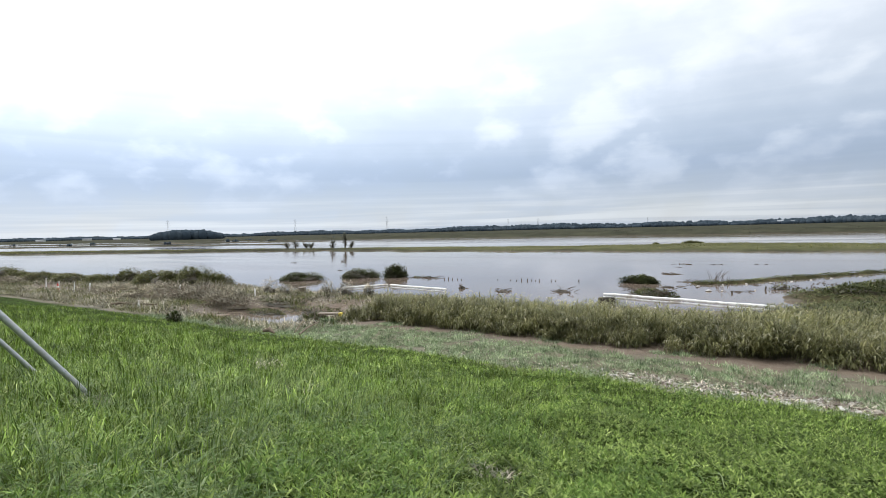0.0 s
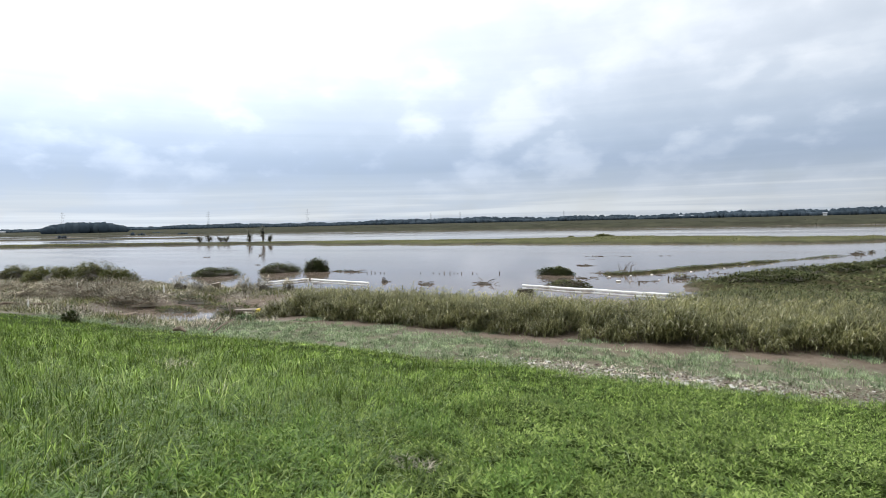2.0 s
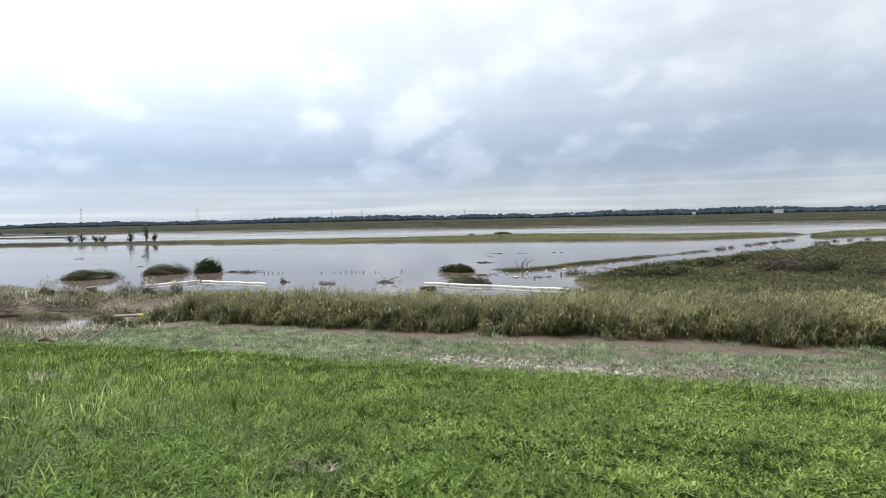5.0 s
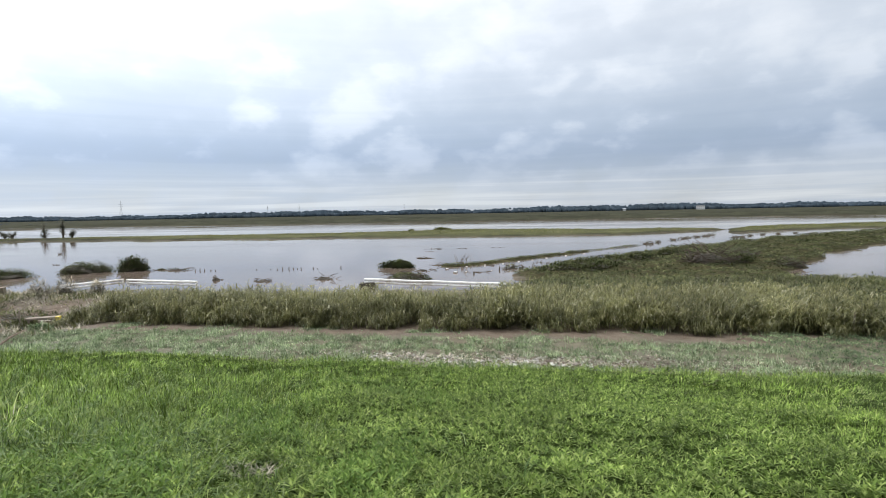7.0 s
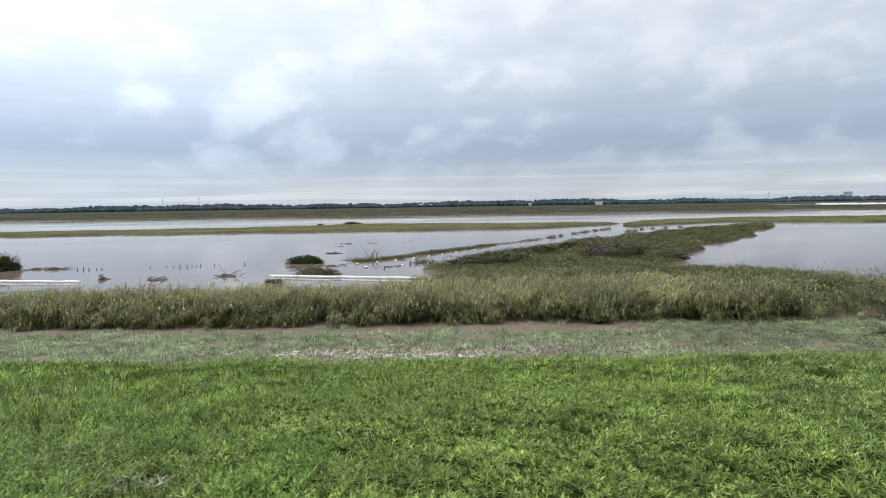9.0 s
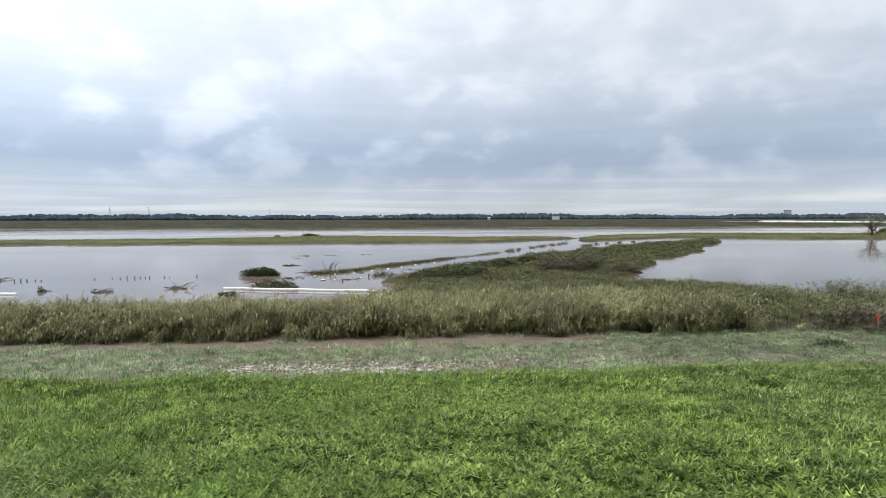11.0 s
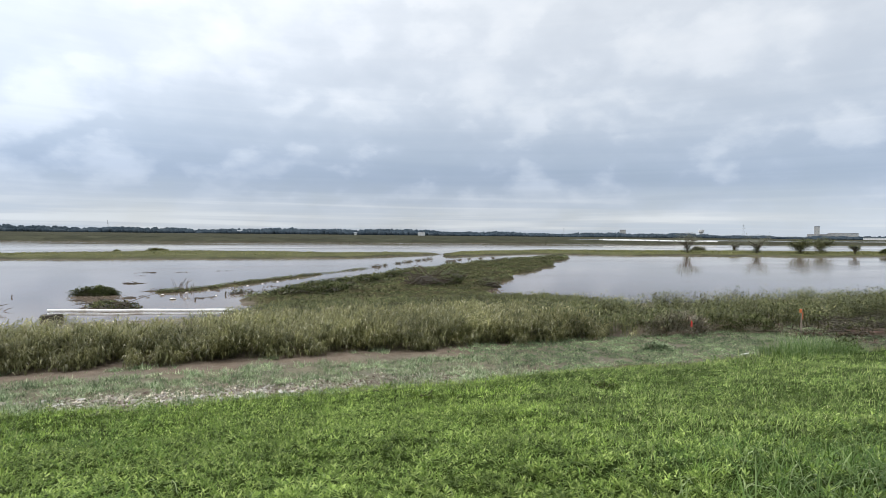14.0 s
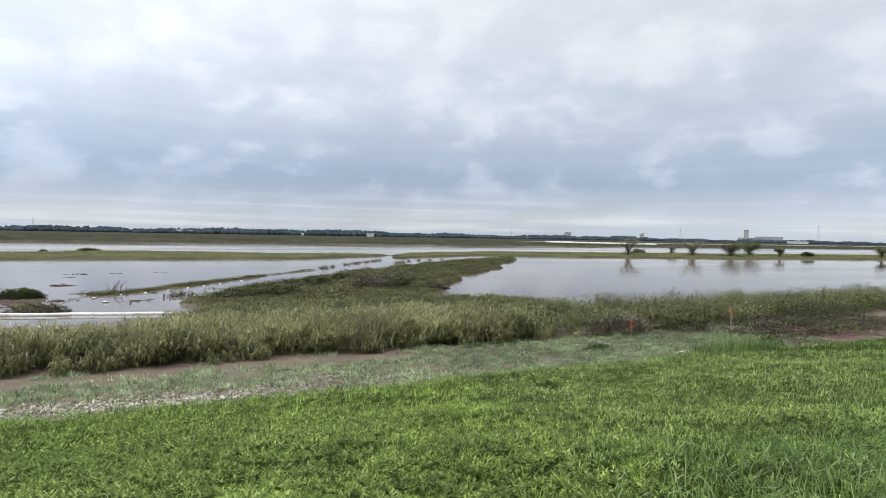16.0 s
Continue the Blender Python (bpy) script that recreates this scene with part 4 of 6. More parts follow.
foliage_object("flattened_weeds", [matted(x, y, 0.20, 0.15, 0.5 + y / 80)], MAT, "flood-flattened olive and brown weeds on a spur of land", "weeds", "stuff")
x, y = spread(5000, -4, 40, 29, 60)
d = ribbon(x, y, SPUR) + 0.6 * lumpy(x, y, 9, 3)
k = (d > 0.2) & (lumpy(x, y, 4.0, 78) > 0.0)
x, y = x[k], y[k]
n = len(x)
b = seat(x, y, -0.05)
b[:, 2] += 0.18 * RNG.uniform(0, 1, n)
stems = blade_arrays(b, RNG.normal(0.4, 0.5, n) + lumpy(x, y, 6, 71), RNG.uniform(0.3, 0.8, n), RNG.uniform(0.012, 0.024, n), np.abs(RNG.normal(1.45, 0.2, n)), RNG.uniform(-0.2, 0.4, n))
foliage_object("combed_stems", [stems], SHRUB, "brown dead stems combed flat by the flood", "dead stalks", "stuff")

# dead stalks strewn over the field to the left
x, y = spread(230000, -74, -15.5, TOE + 0.2, 25.5)
pan = pool(x, y) ** 1.4 + np.exp(-(((x + 50) / 5.8) ** 2 + ((y - 17.8) / 1.2) ** 2))
k = (land(x, y) > 0.1) & (RNG.uniform(0, 1, len(x)) < (0.95 + 0.5 * lumpy(x, y, 5, 72)) * smooth(12.2, 13.5, y) * smooth(-15.5, -18, x) - (1.5 - 0.35 * lumpy(x, y, 1.6, 84)) * pan)
x, y = x[k], y[k]
n = len(x)
heap = seat(x, y)
low = 1 - 0.85 * np.exp(-(((x + 23) / 7) ** 2 + ((y - 20) / 3.8) ** 2))
heap[:, 2] += low * 0.30 * np.clip(0.25 + 0.6 * lumpy(x, y, 4.2, 79) + 0.5 * lumpy(x, y, 1.5, 80), 0, 1.2) * RNG.uniform(0.1, 1, n)
dead = spike_arrays(heap, turn(n), RNG.uniform(0.14, 0.42, n) * (0.4 + 0.6 * low), RNG.uniform(0.020, 0.048, n), np.abs(RNG.normal(1.15, 0.4, n)))
pick = RNG.uniform(0, 1, n) < 0.45 + 0.45 * lumpy(x, y, 6, 74)
foliage_object("dead_stalks", [some_spikes(dead, ~pick)], DEAD, "mud-brown dead stalks strewn over the bank", "dead stalks", "stuff")
foliage_object("bank_weeds", [some_spikes(dead, pick)], HEDGE, "low olive weeds among the strewn stalks", "weeds", "stuff")

# grass of the long banks out in the flood, and of the far levee
def bank_field(n, x0, x1, y0, y1, line, size, name, label, mat):
    x, y = spread(n, x0, x1, y0, y1)
    d = ribbon(x, y, line) + 0.7 * (2.2 * lumpy(x, y, 34, 5) + 0.6 * lumpy(x, y, 9, 3))
    k = d > 0.1
    x, y, d = x[k], y[k], d[k]
    n = len(x)
    dist = np.hypot(x, y) / 100
    L = size * RNG.uniform(0.5, 1.2, n) * (0.75 + 0.35 * np.clip(lumpy(x, y, 14, 81), -1, 1)) * (0.5 + 0.5 * smooth(0, 4, d))
    foliage_object(name, [blade_arrays(seat(x, y), turn(n), L, RNG.uniform(0.05, 0.13, n) * dist, np.abs(RNG.normal(0.4, 0.3, n)), RNG.uniform(0.2, 1.0, n))], mat, label, "grass", "stuff")


bank_field(60000, -260, 34, 40, 122, MID_BANK, 0.32, "bank_grass", "yellow-green grass on a long low bank in the flood", BANK)
bank_field(38000, 27, 230, 70, 124, RIGHT_BANK, 0.32, "bank_grass", "yellow-green grass on the low bank behind the pool", BANK)
x, y = spread(26000, -520, 420, 204, 236)
k = RNG.uniform(0, 1, len(x)) < 0.6 + 0.5 * lumpy(x, y, 40, 82)
x, y = x[k], y[k]
n = len(x)
foliage_object("levee_grass", [blade_arrays(seat(x, y), turn(n), RNG.uniform(0.06, 0.22, n), RNG.uniform(0.2, 0.5, n), np.abs(RNG.normal(0.7, 0.3, n)), RNG.uniform(0.2, 0.9, n))], LEVEE, "rough olive grass on the distant levee", "grass", "stuff")
x, y = spread(90000, -7.4, 11.5, 40.5, 64.5)
k = (ribbon(x, y, SPIT) > -0.25) & (lumpy(x, y, 2.2, 85) > -0.55)
x, y = x[k], y[k]
foliage_object("spit_weeds", [matted(x, y, 0.11, 0.13, 1.0)], MAT, "matted dark weeds along a narrow spit in the water", "weeds", "stuff")

# straw where the lawn has died back
parts = []
for bx, by, br in BARE + [(-6.73, 5.32, 0.42), (-9.47, 7.01, 0.34)]:
    n = int(900 * br)
    a, q = turn(n), br * np.sqrt(RNG.uniform(0, 1, n))
    b = seat(bx + 1.5 * np.cos(a) * q, by + np.sin(a) * q)
    b[:, 2] += RNG.uniform(0.0, 0.05 if br < 0.3 else 0.16, n)
    parts.append(blade_arrays(b, turn(n), RNG.uniform(0.06, 0.18, n), RNG.uniform(0.004, 0.009, n), RNG.uniform(0.8, 1.6, n), RNG.uniform(-0.2, 0.6, n)))
foliage_object("straw", parts, DEAD, "dry straw-coloured patches of dead grass in the lawn", "grass", "stuff")

# ---- things ----
def part(name, bm, mat, parent, label=""):
    me = bpy.data.meshes.new(name)
    bm.to_mesh(me)
    bm.free()
    me.materials.append(mat)
    ob = new(name, me)
    if parent is not None:
        ob.parent = parent
    return tagged(ob, label) if label else ob


def root(name, x, y, z, label, category, group="", turn_z=0.0):
    ob = new(name)
    ob.empty_display_size = 0.1
    ob.matrix_basis = pose(x, y, z, 0, 0, turn_z)
    return tagged(ob, label, category, group)


def gz(x, y):
    return float(height(np.array([x]), np.array([y]))[0])


def tube(bm, pts, radii, sides=7, cap=True):
    """A round, tapering limb along pts."""
    pts = [Vector(p) for p in pts]
    rings = []
    for i, p in enumerate(pts):
        d = (pts[min(i + 1, len(pts) - 1)] - pts[max(i - 1, 0)]).normalized()
        a = d.orthogonal().normalized()
        if i and rings:
            a = (rings[-1][0].co - pts[i - 1])
            a = (a - d * a.dot(d)).normalized()
        b = d.cross(a)
        rings.append([bm.verts.new(p + (a * math.cos(k * math.tau / sides) + b * math.sin(k * math.tau / sides)) * radii[i]) for k in range(sides)])
    for r0, r1 in zip(rings, rings[1:]):
        for k in range(sides):
            bm.faces.new((r0[k], r0[(k + 1) % sides], r1[(k + 1) % sides], r1[k]))
    if cap:
        bm.faces.new(rings[0][::-1])
        bm.faces.new(rings[-1])
    return bm


def box(bm, c, size, m=None, bevel=0.0):
    mat4 = Matrix.Translation(c) @ Matrix.Diagonal((*size, 1))
    if m is not None:
        mat4 = m @ mat4
    made = bmesh.ops.create_cube(bm, size=1, matrix=mat4)
    if bevel > 0:
        es = {e for v in made["verts"] for e in v.link_edges}
        bmesh.ops.bevel(bm, geom=list(es), offset=bevel, segments=2, profile=0.6, affect="EDGES")
    return bm


def lump(bm, c, size, seed, rough=0.25, sub=2):
    """A stone or clod: a rounded, dented mass."""
    made = bmesh.ops.create_icosphere(bm, subdivisions=sub, radius=1)
    o = Vector((seed * 3.1, seed * 1.7, seed * 0.9))
    for v in made["verts"]:
        k = 1 + rough * noise.noise(v.co * 1.3 + o) * 1.8 + rough * 0.5 * noise.noise(v.co * 3.1 + o)
        v.co = Vector(c) + Vector((v.co.x * size[0], v.co.y * size[1], v.co.z * size[2])) * k
    return bm


def twigs(bm, n, rx, ry, h, r, rnd, flat=0.5, sides=4):
    """Crooked sticks thrown into a heap."""
    for k in range(n):
        a = rnd.uniform(0, math.tau)
        q = rnd.random() ** 0.5
        x, y = math.cos(a) * rx * q, math.sin(a) * ry * q
        z = h * (1 - q * q) * rnd.uniform(0.0, 0.9)
        b = rnd.uniform(0, math.tau)
        e = rnd.uniform(-0.3, 1.0) * (1 - flat)
        L = rnd.uniform(0.35, 1.0) * max(rx, ry) * 0.9
        d = Vector((math.cos(b), math.sin(b), e)).normalized()
        s = Vector((rnd.uniform(-1, 1), rnd.uniform(-1, 1), rnd.uniform(-0.2, 1))) * L * 0.10
        p0 = Vector((x, y, max(z, 0.02)))
        p1, p2 = p0 + d * L * 0.5 + s, p0 + d * L
        for p in (p1, p2):
            p.z = max(p.z, 0.015)
        rr = r * rnd.uniform(0.5, 1.3)
        tube(bm, (p0, p1, p2), (rr, rr * 0.8, rr * 0.4), sides)
    return bm


def leaf_dome(n, rx, ry, h, size, seed, low=0.0, shell=0.55, droop=0.6, slim=1.0):
    """Leaves filling a lumpy dome, with gaps."""
    r = np.random.default_rng(seed)
    a = r.uniform(0, math.tau, n)
    el = np.arcsin(r.uniform(low, 1, n))
    lobes = 1 + 0.14 * np.sin(a * 3 + seed) + 0.09 * np.sin(a * 5 + el * 4 + seed * 2) + 0.06 * np.sin(a * 9 - el * 7 + seed * 3)
    q = (shell + (1 - shell) * r.uniform(0, 1, n) ** 0.5) * lobes
    p = np.stack([np.cos(a) * np.cos(el) * rx * q, np.sin(a) * np.cos(el) * ry * q, np.sin(el) * h * q], -1)
    p[:, 2] = np.maximum(p[:, 2], 0.02)
    L = size * r.uniform(0.6, 1.5, n)
    return leaf_arrays(p, a + r.normal(0, 0.9, n), L, L * slim * r.uniform(0.40, 0.7, n), r.uniform(0.2, 1.9, n))


def bush(x, y, rx, ry, h, n, seed, label, leaf=0.16, mat=BUSH, spiky=0, turn_z=0.0, group="", z=None):
    ob = root("bush", x, y, (max(gz(x, y), -0.05) if z is None else z) - 0.03, label, "bush", group, turn_z)
    rnd = random.Random(seed)
    bm = bmesh.new()
    for k in range(9):
        a, q = rnd.uniform(0, math.tau), rnd.uniform(0.3, 0.85)
        tip = (math.cos(a) * rx * q, math.sin(a) * ry * q, h * rnd.uniform(0.45, 0.95))
        tube(bm, ((tip[0] * 0.25, tip[1] * 0.25, -0.3), (tip[0] * 0.6, tip[1] * 0.6, tip[2] * 0.5), tip), (0.04, 0.028, 0.01), 5)
    for k in range(spiky):
        a, q = rnd.uniform(0, math.tau), rnd.uniform(0.2, 0.9)
        b = (math.cos(a) * rx * q, math.sin(a) * ry * q, h * 0.6)
        tip = (b[0] * 1.25, b[1] * 1.25, h * rnd.uniform(0.95, 1.35))
        tube(bm, (b, tip), (0.016, 0.006), 4)
    part("stems", bm, BARK, ob)
    # solid core added behind the leaves; its dark colour stands for inner shade
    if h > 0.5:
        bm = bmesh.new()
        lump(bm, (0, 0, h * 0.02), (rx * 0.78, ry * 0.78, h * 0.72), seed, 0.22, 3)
        part("shade_core", bm, WRACK, ob)
    foliage_object("foliage", [leaf_dome(n, rx, ry, h, leaf, seed), leaf_dome(n // 2, rx * 0.86, ry * 0.86, h * 0.98, leaf, seed + 50, 0.1, 0.75)], mat, parent=ob)
    return ob


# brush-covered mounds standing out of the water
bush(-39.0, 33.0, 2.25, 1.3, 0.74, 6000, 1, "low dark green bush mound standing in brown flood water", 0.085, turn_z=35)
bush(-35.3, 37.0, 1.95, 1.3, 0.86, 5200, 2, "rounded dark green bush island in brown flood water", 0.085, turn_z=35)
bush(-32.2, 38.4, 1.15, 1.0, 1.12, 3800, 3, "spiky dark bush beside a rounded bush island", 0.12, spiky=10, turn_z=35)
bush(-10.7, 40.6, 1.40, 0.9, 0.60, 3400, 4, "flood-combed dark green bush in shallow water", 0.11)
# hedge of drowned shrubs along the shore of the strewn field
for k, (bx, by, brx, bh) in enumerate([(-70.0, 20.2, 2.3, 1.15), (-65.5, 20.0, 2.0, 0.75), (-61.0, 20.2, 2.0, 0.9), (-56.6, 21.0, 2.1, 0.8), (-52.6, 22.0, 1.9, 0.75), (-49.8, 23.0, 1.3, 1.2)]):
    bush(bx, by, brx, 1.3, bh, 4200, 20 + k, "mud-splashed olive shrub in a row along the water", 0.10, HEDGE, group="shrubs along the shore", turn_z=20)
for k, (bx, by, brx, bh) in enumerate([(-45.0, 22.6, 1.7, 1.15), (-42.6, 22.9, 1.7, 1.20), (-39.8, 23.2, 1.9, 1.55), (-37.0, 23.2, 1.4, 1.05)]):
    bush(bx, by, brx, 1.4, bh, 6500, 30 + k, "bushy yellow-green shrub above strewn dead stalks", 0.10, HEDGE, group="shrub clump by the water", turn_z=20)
# small bushes on the bank across the water
bush(-20.8, 117.5, 2.2, 1.2, 0.62, 1300, 40, "small dark bush on the far grassy bank", 0.26, HEDGE)
bush(-27.6, 117.0, 0.7, 0.5, 0.42, 420, 41, "small dark bush on the far grassy bank", 0.20, HEDGE)
# rank tufts at the foot of the slope
bush(18.4, 12.75, 0.55, 0.4, 0.42, 1500, 42, "dark leafy weed clump at the lawn's edge", 0.06, BUSH)
bush(12.4, 14.6, 0.55, 0.45, 0.28, 1400, 43, "grey-green weed tuft on the silted berm", 0.055, SILTED)
bush(6.9, 9.5, 0.40, 0.32, 0.18, 1000, 44, "dark green weed tuft in the lawn", 0.045, WEED)
bush(3.2, 10.6, 0.42, 0.32, 0.18, 1000, 45, "dark green weed tuft in the lawn", 0.045, WEED)
bush(-22.0, 11.9, 0.30, 0.30, 0.45, 420, 46, "upright dark weed at the lawn's edge", 0.10, BUSH)
bush(-17.8, 16.5, 0.5, 0.4, 0.34, 900, 47, "grey-green weed clump beside a silt pool", 0.09, SILTED)


def tall_tuft(x, y, r, h, n, seed, label):
    rr = np.random.default_rng(seed)
    ob = root("grass_tuft", x, y, gz(x, y), label, "grass tuft")
    a, q = rr.uniform(0, math.tau, n), r * rr.uniform(0, 1, n) ** 0.6
    b = np.stack([np.cos(a) * q, np.sin(a) * q, np.full(n, -0.02)], -1)
    foliage_object("foliage", [blade_arrays(b, a + rr.normal(0, 0.6, n), h * rr.uniform(0.5, 1.1, n), rr.uniform(0.006, 0.010, n), np.abs(rr.normal(0.25, 0.22, n)), rr.uniform(0.3, 1.2, n))], LONG, parent=ob)


tall_tuft(15.2, 12.3, 0.8, 0.62, 700, 1, "bright tall grass tuft at the lawn's edge")
tall_tuft(16.4, 12.35, 0.9, 0.70, 800, 2, "bright tall grass tuft at the lawn's edge")
tall_tuft(17.4, 12.2, 0.7, 0.55, 600, 3, "bright tall grass tuft at the lawn's edge")


# white barrier rails washed down to the water's edge
def barrier_rail(p0, p1, z0, z1, label, legs=(0.02, 0.98)):
    a, b = Vector((*p0, z0)), Vector((*p1, z1))
    L = (b - a).length
    ob = new("barrier_rail")
    d = (b - a).normalized()
    yaw = math.degrees(math.atan2(d.y, d.x))
    ob.matrix_basis = pose(a.x, a.y, a.z, 0, -math.degrees(math.asin(d.z)), yaw)
    tagged(ob, label, "barrier rail", "white rails at the water's edge")
    for z, r in ((0.07, 0.075), (-0.10, 0.06)):
        bm = bmesh.new()
        tube(bm, [(L * k / 8, 0, z + 0.012 * math.sin(k * 1.9)) for k in range(9)], [r] * 9, 10)
        part("pipe", bm, WHITE, ob)
    for f in legs:
        bm = bmesh.new()
        box(bm, (L * f, 0, -0.10), (0.09, 0.09, 0.42), bevel=0.015)
        part("post", bm, WHITE, ob)
    bm = bmesh.new()
    box(bm, (L * 0.5, 0.0, -0.02), (0.05, 0.05, 0.22), bevel=0.01)
    part("strut", bm, WHITE, ob)
    return ob


barrier_rail((-27.7, 26.9), (-25.35, 29.4), 0.30, 0.36, "white pipe barrier rail fallen at the water's edge")
barrier_rail((-25.2, 29.45), (-20.1, 29.1), 0.34, 0.28, "long white pipe barrier rail lying in shallow water")
barrier_rail((-9.9, 29.9), (-1.6, 29.2), 0.36, 0.22, "long white pipe barrier rail behind the reeds")


# the sunk block that carries the end of the last rail
bm = bmesh.new()
box(bm, (0, 0, 0.06), (0.9, 0.5, 0.42), pose(0, 0, 0, 3, -4, 12), bevel=0.04)
block = root("sunk_block", -9.7, 29.85, 0.0, "dark wet block half sunk under a white rail", "block")
part("body", bm, WRACK, block)


# rows of stakes, dark or white, standing in the water
def stake(x, y, h, r, mat, label, group="", tilt=(0, 0), z=None, cap=False):
    ob = root("stake", x, y, min(gz(x, y), 0.0) - 0.05 if z is None else z, label, "stake", group)
    ob.matrix_basis = ob.matrix_basis @ pose(0, 0, 0, tilt[0], tilt[1], 0)
    drop = -0.25
    bm = bmesh.new()
    tube(bm, ((0, 0, drop), (0, 0, h * 0.6), (0.01, 0, h - r * 0.6), (0.01, 0, h)), (r, r, r * 0.95, r * 0.55), 8)
    part("shaft", bm, mat, ob)
    return ob


rnd = random.Random(5)
for k, f in enumerate((0.0, 0.03, 0.07, 0.11, 0.14, 0.42, 0.50, 0.555, 0.59, 0.63, 0.66, 0.69, 0.72, 0.79, 0.83, 0.97)):
    sx, sy = -26.4 + 11.5 * f, 37.9 + 2.1 * f + rnd.uniform(-0.15, 0.15)
    zb = gz(sx, sy)
    stake(sx, sy, -zb + rnd.uniform(0.07, 0.20), 0.035, BARK, "short dark wooden stake standing in flood water", "stakes in the water", (rnd.uniform(-8, 8), rnd.uniform(-8, 8)), zb)
for sx, sy, h in ((-55.1, 18.6, 0.75), (-51.9, 18.4, 0.85), (-46.3, 17.4, 1.0), (-46.6, 18.6, 0.7), (-36.6, 20.3, 0.55), (-29.6, 21.3, 0.55), (-29.8, 14.2, 0.42)):
    stake(sx, sy, h, 0.045, WHITE, "white marker stake in the strewn field", "white marker stakes", (rnd.uniform(-4, 4), rnd.uniform(-4, 4)), gz(sx, sy))
for sx, sy, h in ((-2.75, 38.7, 0.42), (-2.3, 39.3, 0.28), (-1.9, 40.0, 0.50), (-1.7, 39.7, 0.36), (-1.35, 39.3, 0.30), (-1.1, 39.1, 0.44), (-4.2, 36.4, 0.26)):
    zb = gz(sx, sy)
    stake(sx, sy, max(-zb, 0) + 0.6 * h, 0.055, WRACK, "broken dark post at the edge of the spur", "broken posts by the spur", (rnd.uniform(-9, 9), rnd.uniform(-14, 14)), zb)
stake(9.2, 17.45, 0.75, 0.028, TIMBER, "thin weathered stake in front of the weeds", z=gz(9.2, 17.45))


def flagged_stake(x, y, h, label, flag):
    ob = root("marker_stake", x, y, gz(x, y), label, "marker stake")
    bm = bmesh.new()
    box(bm, (0, 0, h / 2 - 0.1), (0.045, 0.045, h + 0.2), bevel=0.008)
    part("shaft", bm, TIMBER, ob)
    bm = bmesh.new()
    if flag == "wrap":
        for k in range(3):
            box(bm, (0.02, 0, h - 0.08 - 0.13 * k), (0.085 - 0.01 * k, 0.06, 0.14), pose(0, 0, 0, 0, 5 * k - 4, 12 * k), bevel=0.02)
        part("orange_wrap", bm, ORANGE, ob, "wound orange tape")
    else:
        box(bm, (0, 0, h - 0.12), (0.055, 0.055, 0.25), bevel=0.008)
        part("painted_tip", bm, RED, ob, "red painted tip")
    return ob


flagged_stake(20.0, 15.6, 1.05, "weathered stake with an orange top beside red earth", "wrap")
flagged_stake(15.7, 16.7, 0.62, "short stake with a red tip before a heap of stalks", "tip")

# red cone far off in the strewn field
cone = root("traffic_cone", -46.4, 16.4, gz(-46.4, 16.4) - 0.02, "mud-stained red traffic cone beside a silt pool", "traffic cone")
bm = bmesh.new()
box(bm, (0, 0, 0.02), (0.40, 0.40, 0.04), bevel=0.015)
part("foot", bm, RED, cone)
bm = bmesh.new()
tube(bm, ((0, 0, 0.035), (0, 0, 0.3), (0, 0, 0.70)), (0.15, 0.10, 0.03), 14)
cone_body = part("body", bm, RED, cone)
bm = bmesh.new()
tube(bm, ((0, 0, 0.36), (0, 0, 0.50)), (0.094, 0.071), 14, False)
part("band", bm, WHITE, cone_body, "white reflective band")


# two braces of steel pipe running up the slope to their posts
brace = root("pipe_brace", -7.80, 3.15, gz(-7.80, 3.15), "grey galvanised pipe braces leaning over the long grass", "pipe brace")
for ofs, way, r in (((0.0, 0.0, -0.10), Vector((-0.25, -0.54, 0.80)), 0.038), ((-2.35, 0.14, -0.10), Vector((-0.25, -0.54, 0.80)), 0.034)):
    o, L = Vector(ofs), 2.6
    bm = bmesh.new()
    tube(bm, (o, o + way * 1.3, o + way * L), (r, r, r), 14)
    part("pipe", bm, STEEL, brace)
    pt = o + way * L
    bm = bmesh.new()
    tube(bm, ((pt.x - 0.02, pt.y - 0.05, 0.0), (pt.x - 0.02, pt.y - 0.05, pt.z + 0.15)), (0.05, 0.05), 14)
    part("post", bm, STEEL, brace)


# floats and blocks strung along the spit
def float_block(x, y, s, seed):
    ob = root("float", x, y, -0.03, "white float with a dark underside lying in the shallows", "float", "white floats along the spit", seed * 47 % 180)
    bm = bmesh.new()
    lump(bm, (0, 0, 0.05 * s), (0.28 * s, 0.18 * s, 0.09 * s), seed, 0.12)
    part("base", bm, BARK, ob, "dark wet underside")
    bm = bmesh.new()
    lump(bm, (0.01, 0, 0.135 * s), (0.25 * s, 0.16 * s, 0.075 * s), seed + 9, 0.14)
    part("top", bm, WHITE, ob)


for k, (fx_, fy_, s) in enumerate([(-6.6, 39.3, 1.2), (-5.3, 40.6, 1.1), (-4.0, 41.8, 1.1), (-2.7, 43.1, 1.0), (-1.5, 44.6, 1.0), (-0.4, 46.2, 0.9), (0.8, 48.0, 0.9), (-5.6, 36.9, 1.5), (-4.9, 37.2, 1.0), (-3.2, 38.3, 0.9), (2.6, 50.2, 0.9), (4.4, 52.6, 0.8)]):
    float_block(fx_, fy_, s * 0.44, k + 1)


